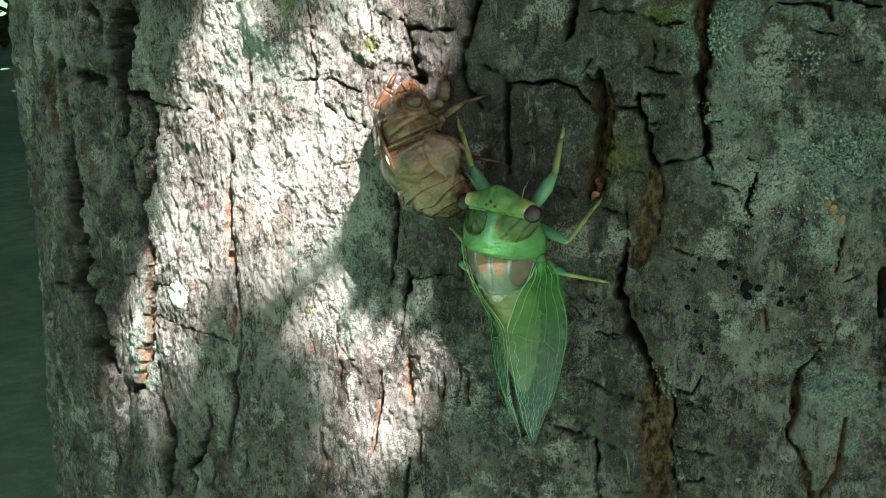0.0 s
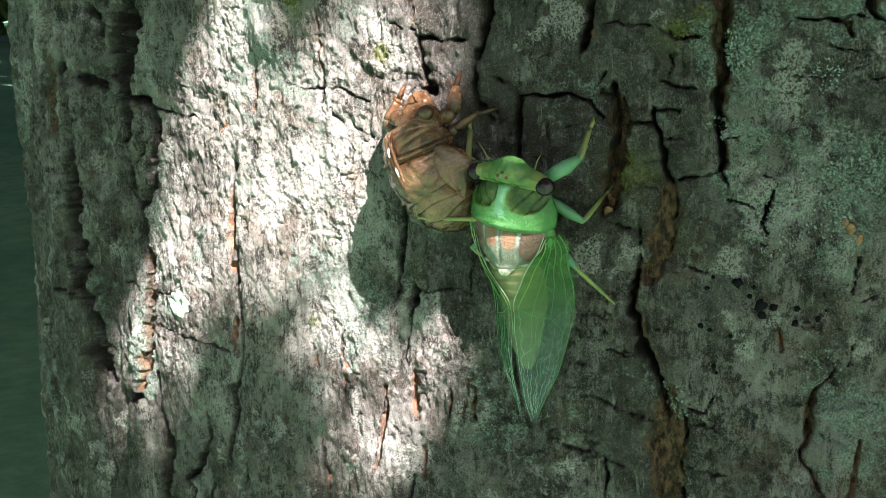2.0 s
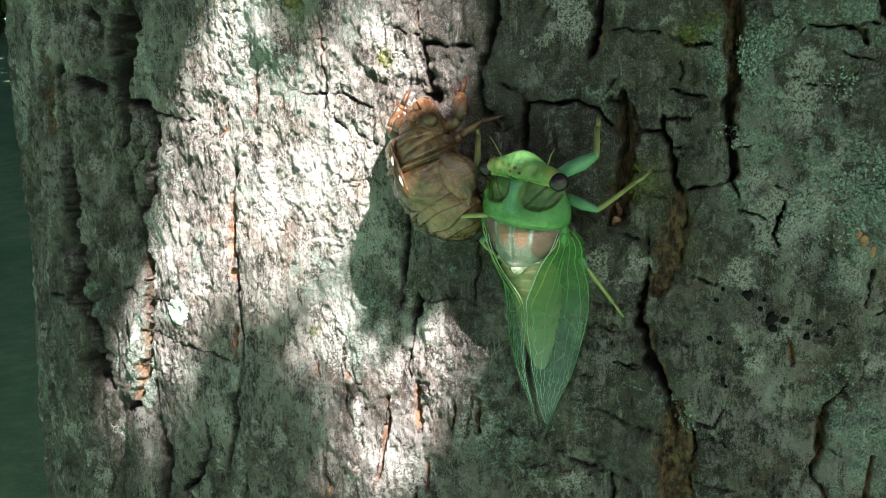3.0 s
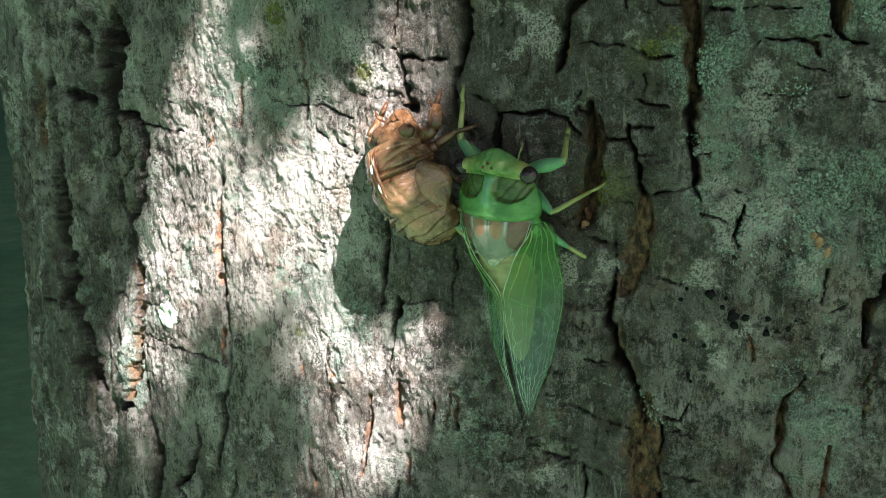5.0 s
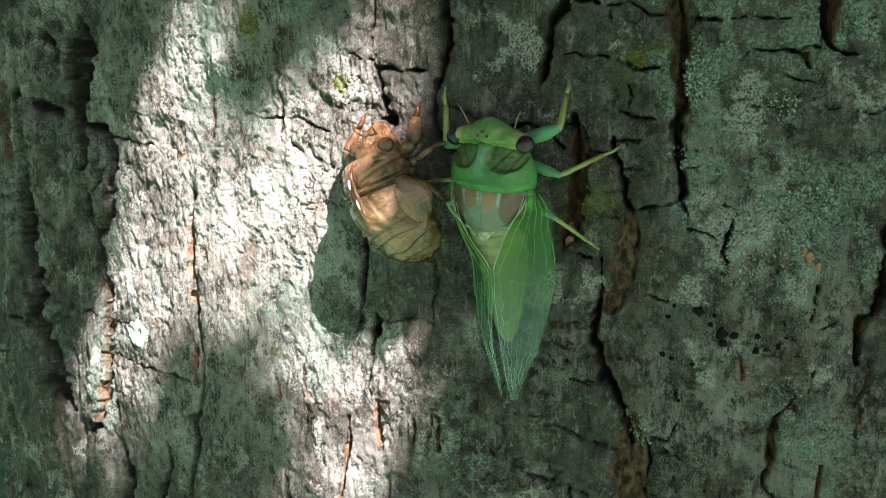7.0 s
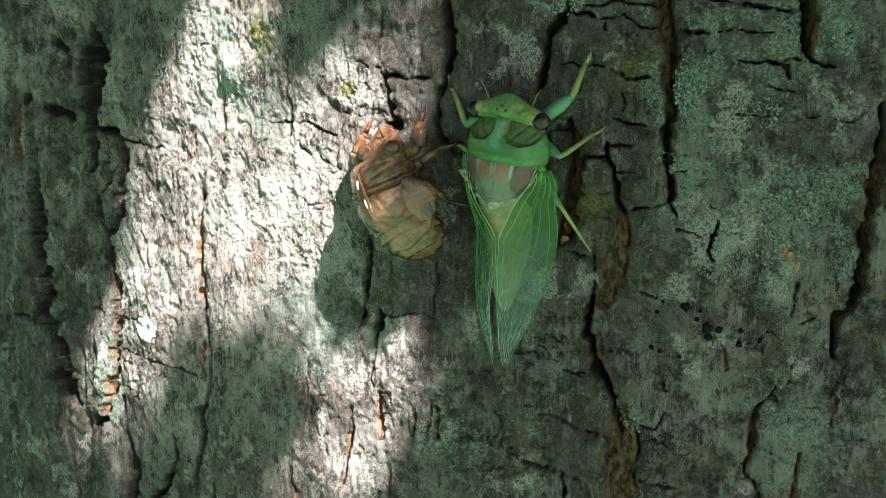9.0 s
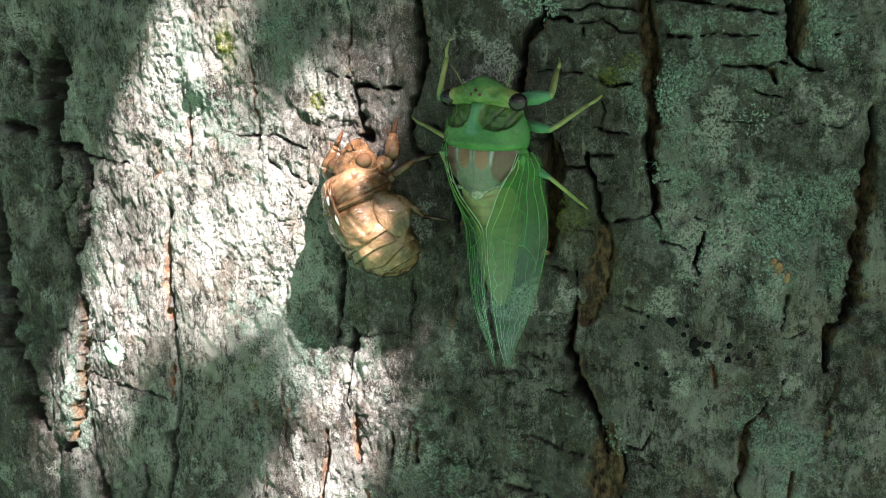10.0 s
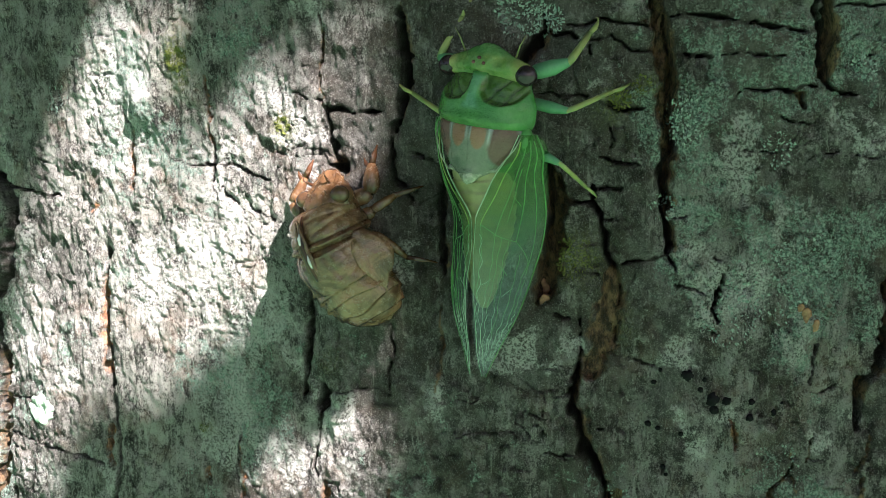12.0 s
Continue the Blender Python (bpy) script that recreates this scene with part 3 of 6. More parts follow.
fissure(0.55, 1.5, 'orange', (-143.2, 101.4), (-142.7, 97.4), (-142.7, 92.7), (-142.5, 89.5))
fissure(0.6, 1.92, 'dark', (-142.7, 92.7), (-142.4, 89.2), (-142.6, 85.7), (-142.8, 82.8), (-141.9, 80.2))
fissure(0.5, 1.1, 'dark', (-154.2, 88.5), (-151.2, 86.5), (-147.5, 85.9), (-142.3, 85.7), (-138.0, 86.0), (-135.7, 84.7), (-131.9, 83.6), (-127.7, 82.6))
fissure(0.6, 1.92, 'dark', (-141.1, 82.0), (-139.7, 80.5), (-137.0, 79.4))
fissure(0.6, 1.92, 'dark', (-134.9, 78.8), (-132.2, 77.2), (-129.6, 76.1))
fissure(0.55, 1.76, 'dark', (-104.4, 88.6), (-102.5, 88.0), (-100.2, 86.9))
fissure(0.6, 1.92, 'dark', (-103.2, 79.5), (-100.3, 80.7), (-98.5, 82.7))
fissure(1.1, 4, 'dark', (-123.2, 63.5), (-123.7, 56.9), (-124.6, 52.1), (-125.4, 47.3), (-125.8, 44.6))
fissure(2.3, 3.5, 'dark', (-122.2, 47.3), (-121.4, 45.8), (-121.8, 43.9), (-122.9, 42.4))
fissure(0.9, 2.88, 'dark', (-122.9, 42.6), (-122.7, 40.2), (-122.6, 37.6))
fissure(0.6, 1.92, 'dark', (-123.8, 35.9), (-124.0, 31.6), (-123.5, 29.5))
fissure(0.55, 1.76, 'dark', (-109.1, 58.9), (-108.8, 54.3), (-109.7, 49.6), (-109.3, 47.0))
fissure(0.4, 1.28, 'dark', (-120.8, 46.4), (-117.6, 46.1), (-113.8, 46.9), (-108.5, 46.2))
fissure(0.6, 1, 'brown', (-100.0, 62.7), (-99.6, 55.9), (-100.0, 51.3), (-100.6, 47.2))
fissure(0.35, 1.12, 'dark', (-82.0, 45.3), (-82.0, 40.8))
fissure(0.35, 1.12, 'dark', (-84.8, 44.6), (-83.1, 43.9), (-80.9, 43.3))
fissure(1.3, 1.6, 'orange', (-121.8, 29.1), (-122.2, 25.6), (-122.1, 21.9), (-121.5, 19.2))
fissure(0.8, 1.2, 'brown', (-113.7, 26.3), (-114.1, 21.3))
fissure(0.8, 1.2, 'brown', (-108.6, 27.6), (-108.6, 24.0), (-108.4, 20.4))
fissure(0.6, 1.5, 'orange', (-139.1, 36.1), (-139.7, 31.1), (-138.9, 28.1), (-139.1, 23.7), (-139.3, 20.9))
fissure(0.8, 1.5, 'orange', (-128.8, 25.6), (-128.8, 20.0), (-129.5, 14.9), (-130.4, 9.7), (-131.4, 7.4))
fissure(0.35, 1, 'dark', (-129.3, 23.7), (-130.0, 17.3), (-131.3, 9.6))
fissure(0.65, 1.5, 'orange', (-144.1, 13.8), (-145.1, 8.7), (-144.5, 4.9), (-144.0, 1.0), (-143.8, -2.2))
fissure(0.35, 1, 'dark', (-139.4, 35.5), (-140.3, 31.0), (-139.9, 26.1))
fissure(0.35, 1, 'dark', (-145.0, 12.6), (-145.8, 7.9), (-145.0, 4.8))
fissure(0.9, 1.6, 'orange', (-120.2, 13.7), (-120.1, 8.8), (-119.8, 6.7))
fissure(0.7, 1.5, 'orange', (-155.0, -0.8), (-154.9, -6.8))
fissure(0.5, 1, 'orange', (-146.9, 29.2), (-147.0, 26.2))
fissure(1.2, 3.5, 'dark', (-122.1, 7.5), (-123.1, 3.3), (-123.8, -3.2))
fissure(0.5, 1.6, 'dark', (-123.6, 40.0), (-122.7, 37.7), (-123.6, 34.6), (-124.0, 32.8))
fissure(0.6, 0.9, 'brown', (-109.6, 29.4), (-110.4, 24.6), (-110.9, 19.7))
fissure(0.6, 0.9, 'brown', (-107.8, 27.2), (-108.3, 22.4))
fissure(0.4, 1.2, 'dark', (-127.2, 17.5), (-125.2, 16.1), (-122.9, 15.6))
fissure(0.95, 2.6, 'dark', (-169.2, 69.5), (-170.1, 62.6), (-170.6, 57.5), (-170.4, 53.7), (-169.8, 49.9), (-169.3, 46.1), (-169.1, 42.3), (-168.5, 38.5), (-168.5, 34.6), (-167.9, 30.7), (-167.8, 27.9))
fissure(1, 1.5, 'orange', (-170.5, 63.8), (-171.5, 56.1), (-171.0, 49.8), (-170.3, 44.7))
fissure(0.9, 1.6, 'orange', (-169.9, 35.0), (-171.0, 30.3), (-170.2, 26.5))
fissure(1.3, 3.5, 'dark', (-168.7, 26.7), (-168.4, 23.4), (-169.9, 19.9), (-171.1, 17.0), (-169.9, 13.8), (-170.7, 11.0), (-172.4, 7.2), (-173.6, 1.2))
fissure(0.8, 1.3, 'orange', (-161.0, 92.0), (-161.8, 87.9), (-161.6, 84.3), (-162.1, 81.1))
fissure(0.7, 1, 'orange', (-171.7, 78.0), (-173.2, 75.9))
fissure(0.45, 1.44, 'dark', (-163.6, 96.7), (-162.4, 94.4), (-160.9, 92.9))
fissure(2.4, 6, 'dark', (-205.9, 106.4), (-206.2, 100.0), (-206.5, 94.8), (-208.0, 90.8), (-208.7, 86.5))
fissure(1.8, 4, 'dark', (-210.1, 102.7), (-211.5, 94.8), (-211.0, 89.4), (-210.7, 83.4))
fissure(1.4, 4.5, 'dark', (-208.9, 85.5), (-206.6, 82.6), (-200.8, 81.4), (-198.9, 79.1), (-197.0, 76.8), (-197.0, 73.6), (-198.1, 70.9), (-199.9, 67.1), (-199.8, 62.8), (-202.4, 59.4), (-206.2, 56.8))
fissure(1, 3, 'dark', (-209.3, 83.5), (-208.7, 78.8), (-208.6, 74.4), (-210.4, 71.6))
fissure(1.2, 3.5, 'dark', (-209.5, 65.4), (-208.8, 61.0), (-206.8, 56.8), (-204.9, 51.7), (-204.2, 46.0))
fissure(0.7, 2, 'dark', (-207.5, 65.9), (-203.4, 69.6), (-200.2, 73.8))
fissure(1.6, 2, 'brown', (-203.0, 46.4), (-202.6, 40.9), (-203.0, 32.4), (-203.3, 23.8), (-205.5, 16.2), (-207.6, 9.6))
fissure(0.7, 2.5, 'dark', (-203.6, 46.3), (-204.1, 39.2), (-205.0, 33.5))
fissure(1.3, 2.5, 'dark', (-214.2, 8.2), (-210.4, 8.3), (-206.5, 9.5))
fissure(0.7, 2, 'dark', (-201.8, 16.2), (-201.4, 11.2))
fissure(2, 5, 'dark', (-233.7, 71.3), (-234.9, 63.2), (-235.5, 55.7), (-235.7, 48.2), (-235.3, 41.5))
fissure(1.8, 4.5, 'dark', (-234.9, 41.6), (-233.6, 35.0), (-232.2, 29.1), (-225.9, 22.6), (-226.4, 16.5), (-225.4, 12.9), (-222.3, 9.4))
fissure(1.2, 3, 'dark', (-230.3, 18.8), (-230.1, 12.6), (-227.6, 10.9))
fissure(1.6, 4, 'dark', (-234.8, 90.9), (-234.3, 88.1))
fissure(0.9, 2.88, 'dark', (-228.2, 87.0), (-220.7, 86.6), (-215.7, 85.1))
fissure(0.6, 1.92, 'dark', (-199.2, 80.4), (-193.2, 80.2), (-186.6, 79.5), (-181.0, 78.9))
fissure(1.4, 3.5, 'dark', (-314.4, 59.2), (-314.7, 50.1), (-313.9, 43.1), (-314.3, 31.5))
fissure(0.9, 2.88, 'dark', (-262.3, 38.4), (-262.7, 28.6), (-263.2, 18.6), (-258.9, 12.9), (-257.6, 6.2))
fissure(0.7, 2.24, 'dark', (-313.8, 19.1), (-314.3, 11.4), (-311.6, 4.8), (-262.4, 17.1))
fissure(0.6, 1.92, 'dark', (-259.3, 29.2), (-243.2, 30.3), (-234.0, 30.0))
fissure(0.5, 1.6, 'dark', (-215.1, 36.6), (-207.3, 36.5))
fissure(0.5, 1.6, 'dark', (-201.2, 36.1), (-192.0, 36.7), (-189.4, 35.7))
fissure(0.45, 1.44, 'dark', (-201.0, 28.7), (-193.1, 28.3), (-186.4, 27.3), (-176.0, 26.9), (-169.9, 25.7))
fissure(1.6, 4.5, 'dark', (-200.4, 5.3), (-199.2, 1.5), (-198.0, -2.6), (-199.9, -9.0), (-202.0, -18.5))
fissure(1.2, 3.5, 'dark', (-182.1, 9.7), (-181.1, 5.5), (-182.9, 0.9), (-185.6, -4.0), (-191.2, -8.5))
fissure(0.6, 1.92, 'dark', (-166.8, 1.8), (-167.8, -2.7), (-170.4, -6.4))
fissure(0.6, 1.92, 'dark', (-220.9, 2.7), (-219.5, -2.2))
fissure(0.7, 2.24, 'dark', (-203.8, 9.5), (-200.1, 4.2))
fissure(1.8, 4, 'dark', (-313.5, -9.2), (-313.6, -18.9), (-313.7, -28.6), (-313.8, -39.5))
fissure(0.8, 2.56, 'dark', (-221.9, 104.6), (-216.8, 101.5), (-216.7, 97.2))
fissure(0.6, 1.92, 'dark', (-266.6, 98.2), (-255.7, 96.0))
fissure(1.2, 1.6, 'brown', (-242.1, 103.4), (-242.7, 93.4), (-244.6, 80.2), (-244.9, 71.3))
fissure(0.9, 1.5, 'brown', (-314.3, 30.1), (-314.5, 22.6), (-314.5, 15.1))
fissure(0.9, 2.88, 'dark', (-240.7, 40.0), (-237.4, 35.9), (-238.1, 29.6))
fissure(0.8, 2.56, 'dark', (-190.7, -8.1), (-187.5, -10.2), (-189.2, -15.0))
fissure(0.8, 2.56, 'dark', (-179.5, -6.8), (-181.5, -10.2))
fissure(0.6, 1.92, 'dark', (-227.3, -5.4), (-226.7, -11.5), (-225.7, -19.2))
fissure(0.7, 2.24, 'dark', (-103.5, 88.1), (-100.6, 86.8), (-99.2, 85.7), (-98.5, 84.6))
fissure(1.5, 4, 'dark', (-98.6, 84.9), (-99.1, 81.5), (-99.5, 75.1), (-99.4, 67.2))
fissure(1, 3, 'dark', (-98.6, 84.9), (-93.4, 84.6), (-90.1, 85.1), (-89.0, 85.4), (-86.9, 84.3), (-85.3, 83.5), (-84.2, 82.2), (-82.5, 81.1))
fissure(0.6, 1.92, 'dark', (-83.6, 87.1), (-83.1, 85.5), (-81.5, 84.5), (-80.8, 83.9), (-81.6, 81.4))
fissure(0.5, 1.6, 'dark', (-98.1, 75.1), (-95.3, 73.5), (-93.6, 74.0))
fissure(0.5, 1.6, 'dark', (-81.8, 61.5), (-79.1, 60.8), (-76.3, 60.1))
fissure(0.4, 1.28, 'dark', (-60.8, 66.2), (-58.6, 65.8), (-56.4, 65.1))
fissure(0.5, 1.6, 'dark', (-36.7, 48.5), (-34.1, 49.6))
fissure(0.6, 1.92, 'dark', (-105.3, 84.8), (-104.2, 82.6), (-102.9, 81.7))
fissure(0.5, 1.6, 'dark', (-93.3, 63.8), (-90.5, 64.9), (-87.7, 63.9))
fissure(0.5, 1.5, 'dark', (-87.2, 97.9), (-80.9, 97.9), (-74.7, 97.0))
fissure(0.5, 1.6, 'dark', (-71.7, 96.4), (-68.7, 95.5), (-65.2, 95.0))
fissure(0.5, 1.6, 'dark', (-70.2, 87.1), (-68.2, 86.2), (-66.7, 86.4))


def blotch(u, v, cu, cv, ru, rv):
    return np.exp(-(((u - cu) / ru) ** 2 + ((v - cv) / rv) ** 2))


def trunk_mesh():
    """The whole trunk as one sheet of bark, finest where the insects climb."""
    def axis(stops):
        out = [np.arange(a, b, d) for a, b, d in stops]
        return np.concatenate([*out, [stops[-1][1]]])

    half = math.pi * R * 1000
    us = axis(((-half, -340, 14), (-340, -240, 0.6), (-240, -195, 0.4), (-195, -108, 0.27), (-108, -18, 0.33), (-18, 30, 2.0), (30, half, 14)))
    vs = axis(((-1200, -90, 40), (-90, -40, 1.2), (-40, 0, 0.5), (0, 30, 0.36), (30, 112, 0.28), (112, 122, 0.36), (122, 190, 2.0), (190, 2600, 50)))
    U, V = np.meshgrid(us, vs)
    wu = U + 0.75 * fbm(U / 3.5, V / 5, 3, 2) + 0.22 * value_noise(U / 0.8, V / 1.0, 5)
    wv = V + 0.75 * fbm(U / 4.5, V / 3.5, 9, 2) + 0.22 * value_noise(U / 0.9, V / 0.8, 6)

    ju = U + 0.36 * fbm(U / 1.7, V / 2.0, 7, 3) + 0.12 * value_noise(U / 0.6, V / 0.7, 8)
    jv = V + 0.36 * fbm(U / 2.0, V / 1.7, 10, 3) + 0.12 * value_noise(U / 0.7, V / 0.6, 19)
    rough = np.clip(blotch(U, V, -150, 68, 24, 30) * 1.3, 0, 1)                  # scaly patch
    far = step(-188, -222, U)                                                     # coarse ridges round the side
    h = 1.3 * fbm(U / 40, V / 70, 11, 2) + 0.5 * fbm(U / 11, V / 22, 12, 2) + (0.36 - 0.16 * rough) * fbm(U / 3.2, V / 5.5, 13, 3)
    h += (0.34 - 0.16 * rough) * fbm(U / 1.1, V / 1.6, 14, 3) + 0.22 * np.abs(fbm(wu / 1.6, wv / 9, 17, 2))
    scale_gap, scale_lift = cell_edges(wu / 1.7 + 0.5 * fbm(U / 1.2, V / 1.2, 71, 2), wv / 1.15, 4)
    h += rough * (0.16 * np.abs(fbm(wu / 2.2, wv / 1.6, 15, 3)) + 0.12 * scale_lift - 0.30 * step(0.10, 0.0, scale_gap) * step(-0.2, 0.3, fbm(U / 5, V / 5, 72, 2)))
    furrow = 0.35 * far * step(0.10, 0.02, np.abs(fbm(wu / 15, wv / 70, 18, 2)))
    h += far * (2.6 * fbm(U / 9, V / 45, 16, 2) + 1.5 * np.abs(fbm(wu / 4.5, wv / 16, 30, 2)) + 0.5 * fbm(U / 2.0, V / 3.0, 31, 2)) - 5.0 * furrow
    # plates that lie higher and lower, and short broken cross-cracks along the grain's breaks
    plates, lift = cell_edges(wu / 10.5, wv / 7.0, 21)
    h += (0.30 - 0.15 * rough) * lift * step(0.0, 0.12, plates)
    crack = np.abs(fbm(wu / 11 + 0.5 * fbm(U / 4, V / 4, 26, 2), wv / 3.6, 25, 2))
    h -= (0.75 - 0.3 * rough) * step(0.05, 0.0, crack) * step(0.05, 0.4, fbm(U / 8, V / 8, 22, 2))
    split = np.abs(fbm(wu / 2.6, wv / 14, 27, 2))
    h -= 0.55 * step(0.06, 0.0, split) * step(0.0, 0.4, fbm(U / 7, V / 12, 28, 2)) * (1 - rough)
    chip, chip_lift = cell_edges(wu / 1.3 + 0.5 * fbm(U / 1.0, V / 1.0, 29, 2), wv / 1.7, 23)
    h += (0.12 + 0.04 * rough) * chip_lift * step(-0.3, 0.2, fbm(U / 12, V / 15, 24, 2))
    h += 5.0 * blotch(U, V, -248, 88, 24, 70)                                     # swelling round the side
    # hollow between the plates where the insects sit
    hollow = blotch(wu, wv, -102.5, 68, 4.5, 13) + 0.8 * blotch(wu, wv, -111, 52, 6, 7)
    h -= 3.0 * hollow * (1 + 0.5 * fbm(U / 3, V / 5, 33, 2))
    # knob
    h += 2.0 * blotch(wu, wv, -157, 96.5, 4.0, 3.6)

    cut, shoulder = np.zeros_like(U), np.zeros_like(U)
    inner = {"dark": np.zeros_like(U), "brown": np.zeros_like(U), "orange": np.zeros_like(U)}
    for k, (width, depth, inside, pts) in enumerate(FISSURES):
        p = np.array(pts, float)
        side = min(3.0, 1 / max(0.3, math.cos(p[:, 0].mean() * MM / R - 0.25)) * 0.92)        # furrows are wider round the side
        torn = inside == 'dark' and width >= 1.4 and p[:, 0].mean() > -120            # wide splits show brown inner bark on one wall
        width = width * (0.9 if torn else 0.66 if inside == 'dark' and side < 1.4 else 0.9) * (side if width > 0.75 else 1.0)
        width = width * (1.35 if p[:, 0].mean() < -195 and width > 1.2 else 1.0)
        depth = depth * (min(1.25, side) if width > 0.75 else 1.0)
        m = 6 + width
        i0, i1 = np.searchsorted(us, (p[:, 0].min() - m, p[:, 0].max() + m))
        j0, j1 = np.searchsorted(vs, (p[:, 1].min() - m, p[:, 1].max() + m))
        if i1 - i0 < 2 or j1 - j0 < 2:
            continue
        w = (slice(j0, j1), slice(i0, i1))
        x, y = ju[w], jv[w]
        run = np.r_[0, np.cumsum(np.hypot(*np.diff(p, axis=0).T))]
        best, at, east = np.full(x.shape, 99.0), np.zeros(x.shape), np.zeros(x.shape)
        for a, b, s0, s1 in zip(p, p[1:], run, run[1:]):
            d = b - a
            f = np.clip(((x - a[0]) * d[0] + (y - a[1]) * d[1]) / (d @ d + 1e-9), 0, 1)
            q = np.hypot(x - a[0] - f * d[0], y - a[1] - f * d[1])
            at = np.where(q < best, (s0 + f * (s1 - s0)) / run[-1], at)
            east = np.where(q < best, (x - a[0] - f * d[0]), east)
            best = np.minimum(best, q)
        r = width / 2 * (0.45 + 0.6 * np.sqrt(np.clip(4 * at * (1 - at), 0, 1))) * (1 + 0.4 * value_noise(at * run[-1] / 2.2, 0 * at + k, 40) + 0.35 * value_noise(U[w] / 0.9, V[w] / 0.9, 42))
        f = step(1.25, 0.55, best / r)
        if width < 0.75:
            f = f * step(-0.55, 0.1, fbm(U[w] / 2.4, V[w] / 2.4, 45 + k, 2))            # thin splits are broken
        floor = depth * (1 - 0.35 * fbm(U[w] / 1.6, V[w] / 3.0, 41, 2))
        cut[w] = np.maximum(cut[w], floor * f)
        shoulder[w] = np.maximum(shoulder[w], 0.16 * depth * np.exp(-((best / (r + 1.1)) ** 2)))
        # the 'dark' kind is crevice shade put into the colour
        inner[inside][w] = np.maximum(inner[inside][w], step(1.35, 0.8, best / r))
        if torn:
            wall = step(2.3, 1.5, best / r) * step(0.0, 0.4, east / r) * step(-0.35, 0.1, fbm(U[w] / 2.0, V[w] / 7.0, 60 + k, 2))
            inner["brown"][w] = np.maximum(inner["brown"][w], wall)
    h = h - cut - shoulder
    # painted crevice shade fills the side furrows too
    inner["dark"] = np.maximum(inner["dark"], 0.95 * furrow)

    # lichen, pale crust and moss lie where they grow
    lichen = 0.0 + 0.55 * fbm(U / 15, V / 17, 51, 3) + step(-110, -55, U) * 0.17
    for cu, cv, ru, rv, a in ((-42, 72, 10, 13, 0.55), (-52, 84, 8, 7, 0.5), (-28, 78, 7, 8, 0.5), (-43, 56, 8, 6, 0.4), (-59, 92, 9, 8, 0.5), (-36, 29, 7, 6, 0.7), (-97, 108, 6, 5, 0.8), (-68, 30, 10, 8, 0.3),
                              (-147, 46, 12, 9, 0.35), (-170, 60, 9, 16, 0.3), (-160, 100, 9, 12, 0.5), (-205, 15, 8, 12, 0.5), (-192, 50, 12, 26, 0.35), (-212, 60, 8, 30, 0.3)):
        lichen = lichen + a * blotch(wu, wv, cu, cv, ru, rv)
    pale = 0.20 + 0.62 * fbm(U / 10, V / 11, 61, 3) - 0.10 * step(-118, -98, U)
    # the last blotch whitens the bark where the sun patch falls
    for cu, cv, ru, rv, a in ((-46, 80, 10, 6, 0.35), (-57, 38, 6, 5, 0.7), (-52, 62, 5, 6, 0.7), (-34, 92, 8, 6, 0.4), (-60, 55, 5, 4, 0.5), (-38, 40, 6, 5, 0.6), (-175, 66, 7, 6, 0.6), (-128, 96, 5, 6, 0.5), (-150, 70, 18, 24, 0.4)):
        pale = pale + a * blotch(wu, wv, cu, cv, ru, rv)
    moss = np.zeros_like(U)
    for cu, cv, ru, rv, a in ((-77, 71, 4.5, 4, 1.0), (-149, 104.5, 2.6, 5, 1.2), (-127.5, 93, 1.8, 2.2, 1.0), (-70, 96, 3, 3, 0.8), (-64, 99, 3, 2, 0.6),
                              (-147, 37, 1.6, 1.6, 0.8), (-120, 52, 3, 2, 0.4), (-69, 60, 2, 4, 0.4)):
        moss = moss + a * blotch(wu, wv, cu, cv, ru, rv)

    # random wet tone, plus painted shade round the far side, lifted where sun falls
    damp_shade = 0.24 + 0.60 * fbm(U / 11, V / 16, 81, 3) + 0.95 * step(-188, -220, U) * (1 - 0.8 * step(42, 60, V))
    # dark blotches, some of them shade painted beside the insects and under the shell
    for cu, cv, ru, rv, k in ((-45, 96, 34, 34, 0.7), (-92, 98, 20, 22, 0.9), (-84, 72, 14, 16, 0.8), (-78, 104, 14, 14, 0.6), (-72, 40, 5, 30, 0.5), (-96, 96, 15, 20, 1.0), (-101, 60, 12, 18, 0.8), (-82, 108, 14, 14, 0.9), (-116, 54, 8, 9, 0.6), (-74, 88, 9, 12, 0.5), (-84, 76, 8, 10, 0.5), (-74, 55, 6, 30, 0.5), (-68, 15, 8, 16, 0.5), (-105, 25, 12, 16, 0.4), (-36, 110, 8, 12, 0.6)):
        damp_shade = damp_shade + k * blotch(wu, wv, cu, cv, ru, rv)

    # brightening painted over the sun patch
    sunlit_tint = np.clip(1.2 * blotch(wu, wv, -155, 72, 30, 45) + 0.15 * blotch(wu, wv, -185, 30, 24, 30) + 0.35 * fbm(U / 15, V / 15, 91, 2), 0, 1) * step(-108, -122, wu)

    # recess shade painted into the hollow
    damp_shade = damp_shade + 1.3 * hollow
    a = U / (R * 1000)
    base = R * 1000 * (1 + 0.25 * np.exp(-(V + 1200) / 250))                      # root flare
    r = (base + h) * MM
    co = np.stack([r * np.sin(a), -r * np.cos(a), 1.2 + V * MM], -1).reshape(-1, 3)
    nv, nu = U.shape
    idx = np.arange(nv * nu).reshape(nv, nu)
    quads = np.stack([idx[:-1, :-1], idx[:-1, 1:], idx[1:, 1:], idx[1:, :-1]], -1).reshape(-1, 4)
    me = bpy.data.meshes.new("trunk")
    me.vertices.add(len(co))
    me.vertices.foreach_set("co", co.ravel())
    me.loops.add(quads.size)
